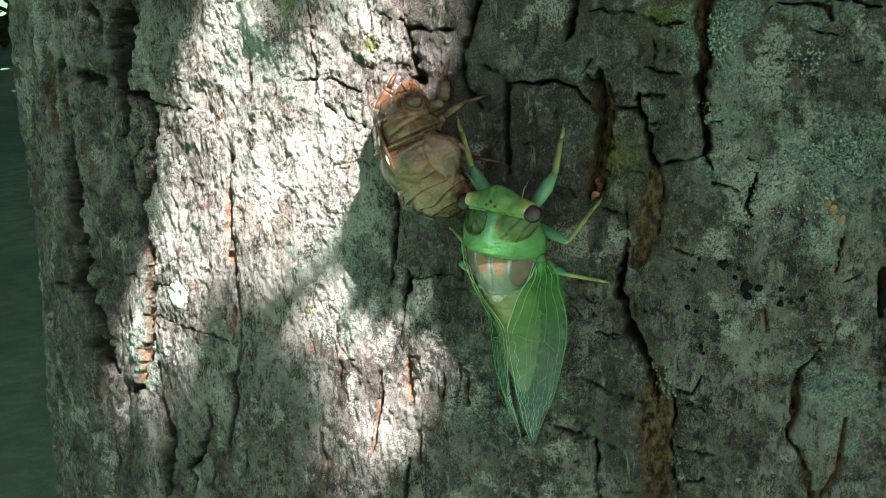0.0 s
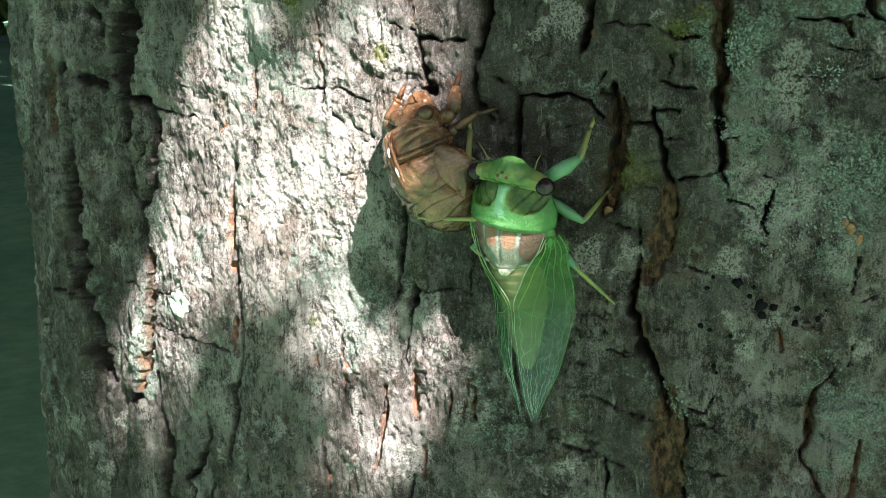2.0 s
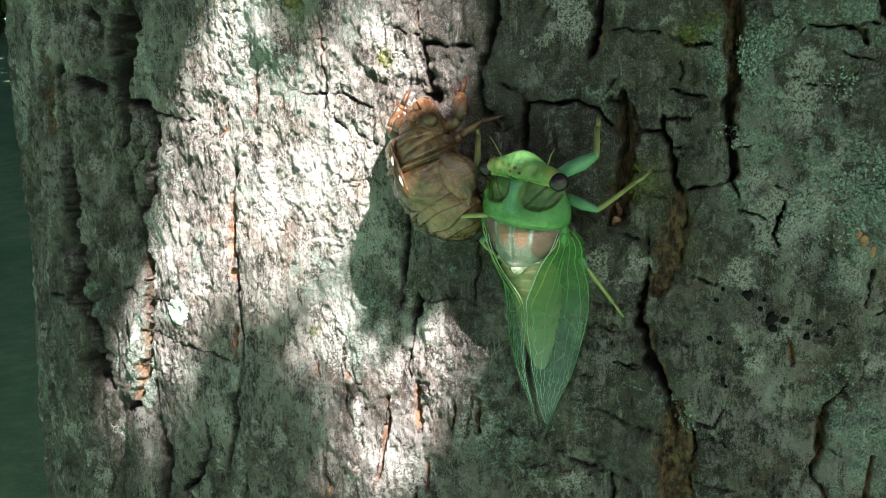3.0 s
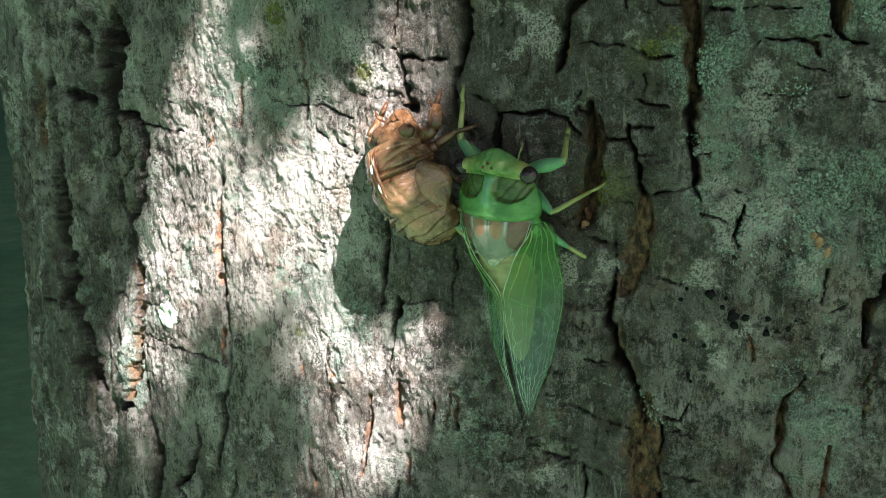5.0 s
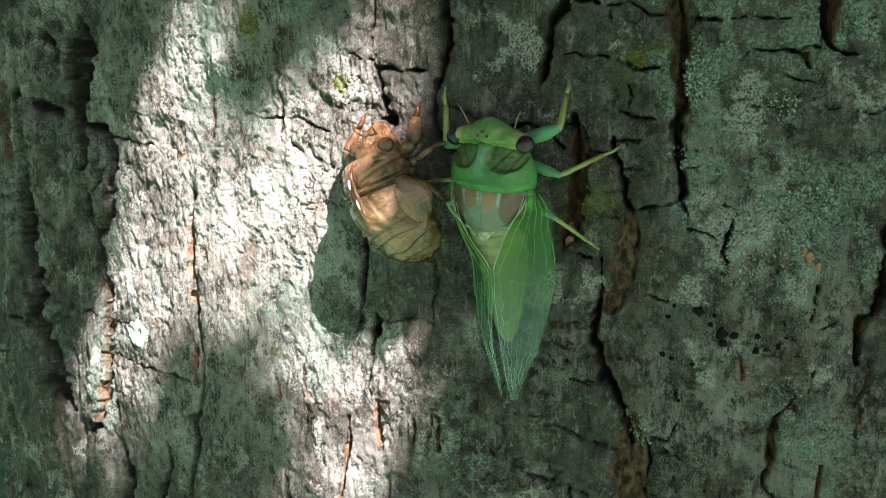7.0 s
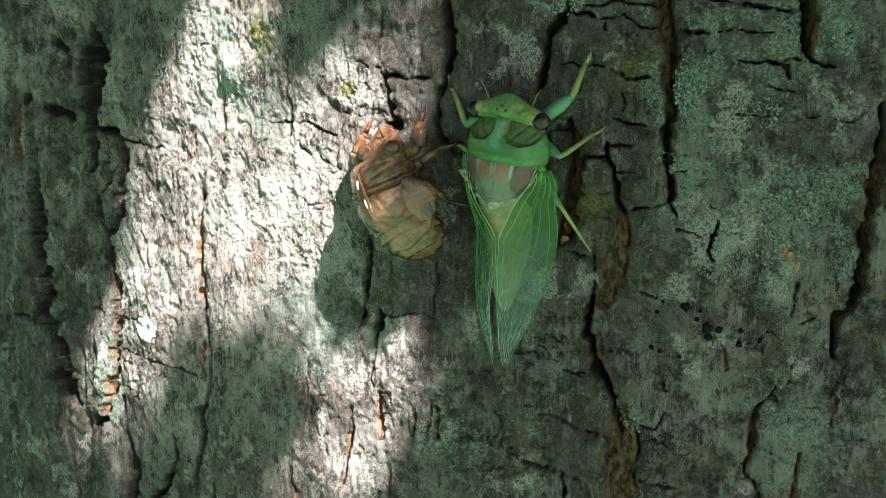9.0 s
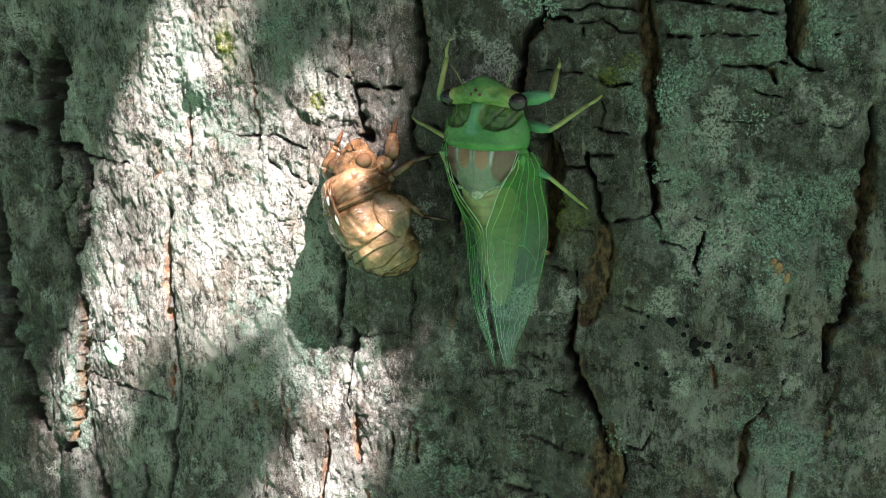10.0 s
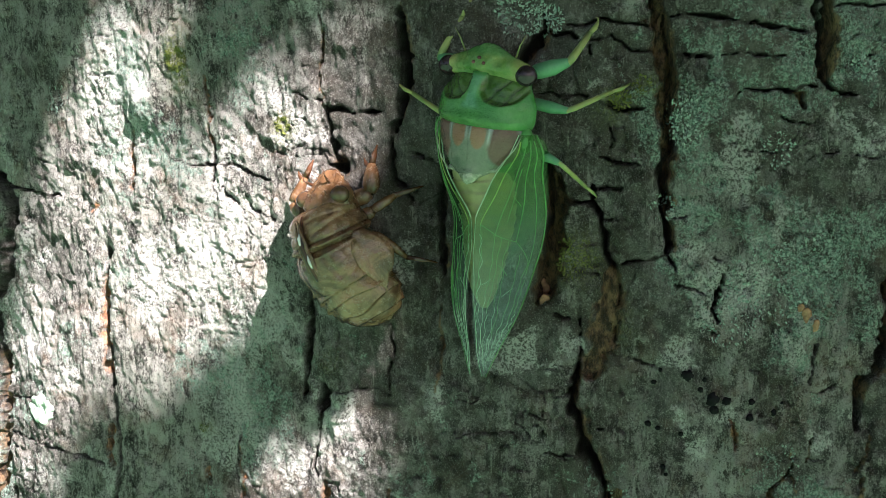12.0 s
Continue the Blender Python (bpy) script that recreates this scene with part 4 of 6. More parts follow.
    me.loops.foreach_set("vertex_index", quads.ravel().astype(np.int32))
    me.polygons.add(len(quads))
    me.polygons.foreach_set("loop_start", np.arange(0, quads.size, 4, dtype=np.int32))
    me.polygons.foreach_set("use_smooth", np.ones(len(quads), bool))
    me.update()
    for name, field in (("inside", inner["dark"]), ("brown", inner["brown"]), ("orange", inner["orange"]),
                        ("lichen", np.clip(lichen, 0, 1)), ("pale", np.clip(pale, 0, 1)), ("moss", np.clip(moss, 0, 1)), ("damp_shade", np.clip(damp_shade, 0, 1)), ("sunlit_tint", sunlit_tint)):
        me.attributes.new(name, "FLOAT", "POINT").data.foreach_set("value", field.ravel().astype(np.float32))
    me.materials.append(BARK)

    def height(u, v):
        j, i = np.searchsorted(vs, v), np.searchsorted(us, u)
        return float(h[min(j, nv - 1), min(i, nu - 1)])
    return me, height


tree = tagged(new("tree"), "large grey-barked tree with furrowed, lichen-spotted trunk", "tree")
trunk_data, bark_height = trunk_mesh()
trunk = new("trunk", trunk_data)
trunk.parent = tree
tagged(trunk, "rough grey bark with deep cracks and blue-green lichen")


# ---- growths on the bark ----
def top_height(u, v, r):
    """The bark's mean height over a small patch."""
    return sum(bark_height(u + r * a, v + r * b) for a in (-0.7, 0, 0.7) for b in (-0.7, 0, 0.7)) / 9


def bark_spot(u, v, r, seed):
    """A small lumpy black cushion."""
    rng = random.Random(seed)
    bm = ball((0, 0, 0.1), r, r * rng.uniform(0.8, 1.2), 0.8, seg=14)
    for q in bm.verts:
        k = 1 + 0.45 * noise.noise(q.co * 2400 + Vector((seed, 0, 0)))
        q.co.x *= k
        q.co.y *= k
    ob = part("black_spot", bm, BLACK, trunk, "matt black fungus cushion")
    ob.matrix_basis = on_bark(u, v, top_height(u, v, r) + 0.12, rng.uniform(0, 6))


for k, (u, v, r) in enumerate(((-58.4, 51.2, 0.95), (-56.3, 48.7, 0.55), (-54.3, 47.1, 1.05), (-54.0, 45.4, 0.85), (-52.0, 46.9, 0.75), (-48.0, 46.7, 0.6),
                               (-48.2, 44.0, 0.65), (-55.6, 50.4, 0.45), (-63.9, 49.8, 0.5), (-62.8, 52.0, 0.35), (-64.8, 42.9, 0.55), (-63.2, 42.2, 0.5),
                               (-59.4, 41.2, 0.45), (-62.3, 35.3, 0.5), (-61.8, 34.1, 0.4), (-44.4, 44.8, 0.55), (-43.0, 46.5, 0.3))):
    bark_spot(u, v, r, k)


def lichen_tuft(u, v, r, count, seed, material=LICHEN, label="leafy blue-green lichen rosette"):
    """A rosette of small curled lobes."""
    rng = random.Random(seed)
    bm = bmesh.new()
    for _ in range(count * 3):
        a, d = rng.uniform(0, 6.283), r * math.sqrt(rng.random())
        cu, cv = d * math.cos(a), d * math.sin(a)
        base = bark_height(u + cu, v + cv) - bark_height(u, v)
        s, b = rng.uniform(0.2, 0.42), a + rng.uniform(-0.9, 0.9)
        lift = rng.uniform(0.1, 0.7)
        f, g = Vector((math.cos(b), math.sin(b), lift)), Vector((-math.sin(b), math.cos(b), 0))
        o = Vector((cu, cv, base + rng.uniform(0.15, 0.45)))
        spine = [o + f * s * k for k in (-0.6, 0.0, 0.7)]
        wide = (0.18, 0.42, 0.30)
        rows = [[bm.verts.new((p + g * w * s * e + Vector((0, 0, -0.15 * abs(e)))) * MM) for e in (-1, 0, 1)] for p, w in zip(spine, wide)]
        for p, q in zip(rows, rows[1:]):
            bm.faces.new((p[0], p[1], q[1], q[0]))
            bm.faces.new((p[1], p[2], q[2], q[1]))
    ob = part("lichen", bm, material, trunk, label)
    ob.matrix_basis = on_bark(u, v, bark_height(u, v) + 0.1)


for k, (u, v, r, c) in enumerate(((-146, 23.4, 2.6, 110), (-147.5, 46.4, 3.0, 60), (-141, 47, 2.0, 40), (-46, 66, 7, 150), (-52, 61, 5, 90), (-40, 70, 6, 100),
                                  (-36.5, 29, 2.6, 50), (-85.5, 111, 4.2, 130), (-81, 109.5, 2.6, 70), (-59.5, 93, 4.0, 80), (-151, 30, 2.4, 40), (-137.6, 37.5, 1.6, 30), (-63, 79, 2.5, 40),
                                  (-31, 101, 2.2, 60), (-44, 88, 3.0, 40), (-212, 33, 2.4, 40), (-180, 98, 3, 30), (-70, 28, 4, 40), (-44, 36, 4, 40))):
    lichen_tuft(u, v, r, c, k)
for k, (u, v, r, c) in enumerate(((-76.9, 71, 3.4, 90), (-148.9, 104.7, 2.2, 120), (-127.4, 93, 1.5, 60), (-69.5, 96.5, 1.8, 40), (-147.3, 36.9, 0.8, 25), (-66, 99, 1.5, 25))):
    lichen_tuft(u, v, r, c, 50 + k, MOSS, "yellow-green moss cushion")


def pale_disc(u, v, r):
    """A thin pale lichen crust with a lobed rim."""
    bm = bmesh.new()
    rings = []
    for i in range(9):
        d = r * (1 - i / 9)
        ring = []
        for j in range(48):
            a = 2 * math.pi * j / 48
            k = d * (1 + 0.16 * noise.noise(Vector((math.cos(a) * 1.7, math.sin(a) * 1.7, 3))) + 0.08 * math.sin(9 * a))
            x, y = 1.25 * k * math.cos(a), k * math.sin(a)
            z = 0.6 * (bark_height(u + x, v + y) - top_height(u, v, r)) + (-0.2 if i == 0 else 0.35 + 0.10 * noise.noise(Vector((x, y, 0)) * 2))
            ring.append(Vector((x, y, z)) * MM)
        rings.append(ring)
    ob = part("pale_lichen", loft(rings), PALE_LICHEN, trunk, "round pale grey-green lichen crust")
    ob.matrix_basis = on_bark(u, v, top_height(u, v, r) + 0.45)


pale_disc(-189.4, 35.3, 3.0)


def flake(u, v, r, seed, material=RUSTY, label="small rusty bark flake"):
    rng = random.Random(seed)
    bm = ball((0, 0, 0.25), r, r * 1.5, 0.5, seg=12)
    for q in bm.verts:
        q.co += Vector((0, 0, 1)) * 0.0003 * noise.noise(q.co * 1500 + Vector((seed, 0, 0)))
        q.co *= 1 + 0.35 * noise.noise(q.co * 1200 + Vector((0, seed, 0)))
    ob = part("bark_flake", bm, material, trunk, label)
    ob.matrix_basis = on_bark(u, v, bark_height(u, v), rng.uniform(-0.6, 0.6))


for k, (u, v, r) in enumerate(((-39, 61, 0.9), (-40.3, 62.3, 0.6), (-82.6, 65.2, 1.0), (-82.0, 63.6, 0.8), (-38.0, 59.5, 0.7))):
    flake(u, v, r, k)


# ---- the cast-off nymph shell ----
def soft(x, lo, hi):
    t = min(1.0, max(0.0, (x - lo) / (hi - lo)))
    return t * t * (3 - 2 * t)


SHELL_LEAN = -0.33


def leaned(p):
    """A point given upright over the bark, in the leaning shell's own space."""
    c, k = math.cos(SHELL_LEAN), math.sin(SHELL_LEAN)
    return (p[0] * c - p[2] * k, p[1], p[2] * c + p[0] * k)


def crease(p, seed, scale):
    """Sharp folds: high along thin lines."""
    return (1 - abs(noise.noise(p * scale + Vector((seed, 2.3 * seed, 0)))) * 2.2) ** 3


def shell_leg(name, parent, joints, radii, claw=False):
    """Hollow leg through the joints hip, knee, ankle and toe; each length swells in its middle."""
    j = [Vector(leaned(p)) for p in joints]
    bm = tube([j[0], j[0].lerp(j[1], 0.3), j[0].lerp(j[1], 0.75), j[1]], [radii[0] * 0.7, radii[0], radii[0] * 0.95, radii[0] * 0.6], 14)
    tube([j[1], j[1].lerp(j[2], 0.25), j[1].lerp(j[2], 0.65), j[2]], [radii[0] * 0.55, radii[1], radii[1] * 0.9, radii[1] * 0.55], 14, bm)
    for q in bm.verts:
        q.co += q.co.normalized() * MM * 0.12 * noise.noise(q.co / MM * 0.9)
    leg = part(name, bm, SHELL_LEG, parent, "chestnut-brown empty leg")
    part("foot", tube([j[2], j[2].lerp(j[3], 0.5) + Vector((0.1, 0, 0.2)), j[3]], [radii[2], radii[2] * 0.8, radii[2] * 0.25], 10), SHELL_DARK, leg, "dark brown foot")
    if claw:
        part("claw", tube([j[1].lerp(j[2], 0.85), j[2] + Vector((-1.0, 0.6, 0.1)), j[2] + Vector((-1.1, 1.6, -0.2))], [radii[2] * 0.8, radii[2] * 0.6, 0.05], 8), SHELL_DARK, leg, "dark digging claw")


def nymph_shell():
    thing = tagged(new("cicada_shell"), "empty amber-brown cicada nymph shell clinging to the bark", "insect shell")

    def folds(y, a):
        p = Vector((math.sin(a) * 7, y, math.cos(a) * 7))
        return 0.022 * crease(p, 3, 0.14) + 0.07 * noise.noise(p * 0.24) + 0.022 * noise.noise(p * 0.6)

    def fold_phase(y, a):
        slant = y - 1.5 * math.sin(a) + 1.0 * noise.noise(Vector((math.sin(a) * 1.3, y * 0.25, math.cos(a))))
        return (slant / 2.1 + 0.35 * noise.noise(Vector((y * 0.4, math.sin(a), 2)))) % 1.0

    def rings(y, a):
        f = fold_phase(y, a)
        lap = 0.12 * (1 - f) ** 1.3 * soft(f, 0.0, 0.10) * (0.75 + 0.5 * noise.noise(Vector((y * 0.5, math.sin(a) * 2, 7))))
        return lap - 0.03 + (0.9 if math.sin(a) > -0.6 else 0.3) * folds(y, a)

    tail = [(-14.4, -2.4, 0.6, 0.6, 0.6), (-13.8, -2.2, 2.6, 2.4, 2.2), (-12.3, -1.6, 4.9, 4.4, 4.0), (-10, -0.9, 6.5, 5.8, 5.0), (-7, -0.3, 7.3, 6.6, 5.4), (-4, 0, 7.3, 7.0, 5.2), (-2, 0.1, 6.9, 7.0, 5)]
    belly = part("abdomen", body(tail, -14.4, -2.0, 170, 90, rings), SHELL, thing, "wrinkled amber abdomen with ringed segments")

    # shade painted along each overlapping fold of the abdomen
    def shade_mottle(x, y, z):
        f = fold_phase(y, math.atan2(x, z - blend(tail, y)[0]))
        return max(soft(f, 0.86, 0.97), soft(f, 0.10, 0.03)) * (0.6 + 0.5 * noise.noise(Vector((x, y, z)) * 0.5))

    paint(belly, "shade_mottle", shade_mottle)
    chest = [(-6.6, 0.5, 4.6, 5.4, 4), (-5.4, 0.4, 6.4, 6.8, 4.6), (-2.5, 0.3, 7.1, 7.6, 5), (0.4, 0.2, 7.0, 7.6, 5), (2.2, 0.0, 6.6, 7.0, 4.8)]
    part("thorax", body(chest, -6.6, 2.2, 90, 90, lambda y, a: folds(y, a) + 0.025 * math.exp(-(((y - 0.9 + 0.35 * math.cos(2 * a)) / 0.28) ** 2)) - 0.03 * math.exp(-(((y - 1.7) / 0.3) ** 2))
                              - 0.05 * math.exp(-((((a if a < math.pi else a - 2 * math.pi) - 0.42 + 0.05 * y) / 0.05) ** 2)) * soft(y, -6, -4)), SHELL, thing, "crumpled translucent back plate")

    # pronotum: a saddle with square shoulders, a lip behind and slanting wrinkles
    saddle = [(1.6, 0.0, 6.3, 6.9, 4.4), (2.3, 0.0, 6.8, 7.4, 4.6), (3.4, -0.1, 6.7, 7.1, 4.6), (5.6, -0.3, 6.3, 6.6, 4.5), (7.2, -0.5, 5.7, 5.9, 4.3), (7.9, -0.6, 5.0, 5.0, 4.0), (8.2, -0.7, 4.2, 4.0, 3.6)]

    def saddle_folds(y, a):
        square = 0.075 * (1 - math.cos(4 * a)) * 0.5
        lip = 0.045 * math.exp(-(((y - 2.3) / 0.35) ** 2)) - 0.05 * math.exp(-(((y - 3.05) / 0.25) ** 2)) - 0.035 * math.exp(-(((y - 6.2 - 0.4 * math.sin(3 * a)) / 0.3) ** 2))
        dent = -0.05 * math.exp(-(((y - 4.7 - 1.6 * (abs(math.sin(a)) - 0.5)) / 0.4) ** 2)) * soft(abs(math.sin(a)), 0.2, 0.5)
        p = Vector((math.sin(a) * 7, y, math.cos(a) * 7))
        return square + 0.7 * lip + 1.1 * dent + 0.045 * noise.noise(p * 0.42) + 0.008 * noise.noise(p * 1.6)

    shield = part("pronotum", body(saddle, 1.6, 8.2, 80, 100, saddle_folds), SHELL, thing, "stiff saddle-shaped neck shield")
    # shade painted in the crease behind the lip, plus brown mottling
    paint(shield, "shade_mottle", lambda x, y, z: max(0.7 * soft(abs(y - 2.95 - 0.2 * noise.noise(Vector((x, 0, z)) * 0.6)), 0.3, 0.08), 0.9 * soft(noise.noise(Vector((x * 0.5, y * 0.9, z * 0.5))), 0.28, 0.5)))
    rim = [(6.9 * math.sin(a) * 1.02, 2.0 + 0.25 * math.cos(2 * a), 0.2 + 7.35 * math.cos(a) * 1.02) for a in (radians(x) for x in range(-80, 100, 9))]
    part("rim", tube(rim, [0.05 + 0.08 * abs(noise.noise(Vector(p))) for p in rim], 8), SHELL_DARK, thing, "dark seam behind the neck shield")

    # head, turned a little, with a bristly snout
    turn = Matrix.Rotation(-0.2, 3, "Z")
    skull = [(7.2, -0.6, 4.6, 3.9, 3.6), (8.6, -0.6, 4.9, 3.7, 3.6), (10.2, -0.9, 4.0, 3.1, 3.2), (11.6, -1.6, 2.7, 2.3, 2.6), (12.8, -2.4, 1.5, 1.3, 1.6), (13.2, -2.6, 0.5, 0.5, 0.6)]
    bm = body(skull, 7.2, 13.2, 44, 48, lambda y, a: 0.06 * noise.noise(Vector((math.sin(a) * 3, y * 0.8, math.cos(a) * 3))) + 0.05 * math.sin(y * 5) * soft(y, 10, 11) - 0.10 * math.exp(-(((abs(math.sin(a)) - 0.35) / 0.12) ** 2)) * soft(y, 8.6, 9.6))
    for q in bm.verts:
        q.co = turn @ q.co
    part("head", bm, SHELL_LEG, thing, "bristly chestnut head")
    for side in (-1, 1):
        o = turn @ Vector((3.75 * side, 9.3, 0.8))
        part("eye", ball(o, 1.85, 1.5, 1.35, seg=24), SHELL_EYE, thing, "glassy amber bulging eye")
        base = turn @ Vector((1.7 * side, 11.4, 0.2))
        part("antenna", tube([base, base + Vector((0.7 * side, 1.3, 0.9)), base + Vector((0.6 * side, 2.5, 0.6))], [0.26, 0.15, 0.04]), SHELL_DARK, thing)
    rng = random.Random(12)
    bm = bmesh.new()
    for _ in range(46):
        a, y = rng.uniform(-1.3, 1.3), rng.uniform(9.6, 12.6)
        _, rx, up, _ = blend(skull, y)
        o = turn @ Vector((rx * math.sin(a), y, blend(skull, y)[0] + up * math.cos(a)))
        d = Vector((math.sin(a) + rng.uniform(-0.4, 0.4), rng.uniform(0.2, 1.2), math.cos(a) * 0.7)).normalized() * rng.uniform(0.7, 1.5)
        tube([o, o + d * 0.6, o + d + Vector((0, 0.2, 0))], [0.045, 0.03, 0.012], 4, bm)
    part("bristles", bm, SHELL_LEG, thing, "fine golden bristles")

    for side in (-1, 1):
        # wing case: a ribbed leaf lying along the flank, its tip free
        rows = []
        for i in range(33):
            f = i / 32
            y = 2.2 - 11.2 * f
            wide = 3.1 * (0.35 + 0.65 * soft(f, 0, 0.3)) * (1 - soft(f, 0.45, 1.02)) ** 0.8 + 0.1
            mid = Vector((6.7 + 1.25 * math.sin(math.pi * min(1, f * 1.05)) ** 0.8, y, 1.9 - 0.6 * f))
            ring = []
            for k in range(24):
                a = 2 * math.pi * k / 24
                thick = (0.42 - 0.2 * f) * math.sin(a) * (1 + 0.5 * math.cos(3 * a))
                across = wide * math.cos(a)
                thick += 0.14 * math.sin(across * 3.2 + f * 4) + 0.2 * noise.noise(Vector((across * 0.6, y * 0.5, side)))
                lay = radians(56)
                ring.append(Vector((side * (mid.x - across * math.cos(lay) + thick * math.sin(lay)), y, mid.z + across * math.sin(lay) + thick * math.cos(lay))) * MM)
            rows.append(ring)
        part("wing_pad", loft(rows), SHELL, thing, "flat ribbed amber wing case")

    # the split along the back: two curled lips with a dark gap between them
    part("split", tube([(0.1, 7.6, 5.2), (0, 5.6, 6.6), (-0.2, 3.0, 7.5), (-0.1, 0.5, 7.85), (0, -2.5, 7.75), (0.2, -5, 7.2)], [0.15, 0.42, 0.62, 0.55, 0.4, 0.1], 10), GAP, thing, "dark open split along the back")
    for s in (-1, 1):
        lip = [(s * (0.25 + 0.5 * math.sin(math.pi * i / 16)) + 0.1 * math.sin(i * 1.7), 7.4 - 0.78 * i, 5.5 + 2.35 * math.sin(math.pi * min(1, 0.16 + i / 25)) ** 0.8) for i in range(17)]
        part("lip", tube(lip, [0.10 + 0.28 * math.sin(math.pi * i / 16) for i in range(17)], 8), SHELL_LEG, thing, "curled amber edge of the split")
    for pts in (((-0.1, 5.4, 7.0), (0.1, 4.6, 7.9), (-0.1, 3.8, 8.0), (-0.5, 2.8, 7.6)), ((0.3, 1.6, 7.9), (0.4, 0.6, 8.2), (0.2, -0.6, 8.0))):
        part("thread", tube(pts, [0.08, 0.26, 0.20, 0.05][:len(pts)]), THREAD, thing, "white breathing-tube lining")
    shell_leg("foreleg", thing, ((3.6, 6.8, -2.4), (8.2, 6.5, -2.2), (9.6, 10.8, -4.2), (11.2, 13.4, -6.0)), (1.45, 1.5, 0.62), True)
    shell_leg("foreleg", thing, ((-4.4, 7.2, -2.6), (-5.4, 10.4, -2.2), (-2.2, 13.4, -4.0), (0.0, 15.6, -5.0)), (1.5, 1.0, 0.6), True)
    shell_leg("middle_leg", thing, ((3.4, 3.0, -2.6), (7.4, 3.9, -2.0), (11.3, 4.6, -3.9), (15.6, 4.1, -6.4)), (1.25, 0.85, 0.5))
    shell_leg("middle_leg", thing, ((-4.2, 4.0, -3.6), (-6.8, 4.6, -5.0), (-8.4, 7.0, -6.4), (-8.8, 8.2, -7.2)), (1.0, 0.7, 0.4))
    shell_leg("hind_leg", thing, ((3.6, 0.4, -3.6), (6.6, -1.2, -2.9), (8.2, -5.6, -4.9), (12.2, -8.6, -6.8)), (1.1, 0.75, 0.45))
    shell_leg("hind_leg", thing, ((-4.6, 0.6, -3.8), (-6.4, 0.6, -5.2), (-7.6, -3.0, -6.6), (-8.0, -4.6, -7.2)), (0.9, 0.6, 0.35))
    thing.matrix_basis = on_bark(-114.2, 72.8, 7.6, 0.40, 0.05, SHELL_LEAN)
    return thing


nymph_shell()


# ---- the green cicada ----
INNER = [(0, 7.4, 3.2, 8.4), (0.15, 5.7, -2.2, 8.9), (0.27, 3.3, -6.8, 9.2), (0.38, 0.6, -11.4, 9.1), (0.5, 0.2, -16, 8.3), (0.75, 0.1, -26, 6.2), (0.9, -0.3, -33.5, 4.2), (1, 0.2, -38, 3.0)]
OUTER = [(0, 9.3, 3.6, 6.6), (0.06, 10.2, 0.8, 5.4), (0.15, 10.0, -2.6, 4.2), (0.38, 9.2, -11.4, 2.0), (0.5, 8.8, -17, 1.6), (0.75, 6.2, -27, 1.5), (0.9, 2.6, -34, 1.9), (1, 0.7, -38.2, 2.4)]


def swung(p):
    """The fore body is turned a little to its right against the wings and abdomen."""
    a = -0.165 * soft(p[1], -8, 1)
    x, y = p[0] * (1 + 0.05 * soft(p[1], -8, 3)), (p[1] + 6) * (1 - 0.035 * soft(p[1], -8, 3))
    x += 1.7 * math.exp(-(((p[1] + 10) / 8) ** 2)) + 0.7 * soft(p[1], -8, 3)
    return Vector((x * math.cos(a) - y * math.sin(a), x * math.sin(a) + y * math.cos(a) - 6, p[2]))


def wing_point(s, w, lift=0.0, shrink=1.0):
    a, b = Vector(blend(INNER, s)), Vector(blend(OUTER, s))
    p = a.lerp(b, w)
    p.z += 0.9 * math.sin(math.pi * w) * math.sin(math.pi * min(1, s + 0.08)) + lift
    p.z += 0.12 * math.sin(s * 31 + w * 9) * math.sin(math.pi * w)
    return Vector((p.x, 3.2 + (p.y - 3.2) * shrink, p.z))


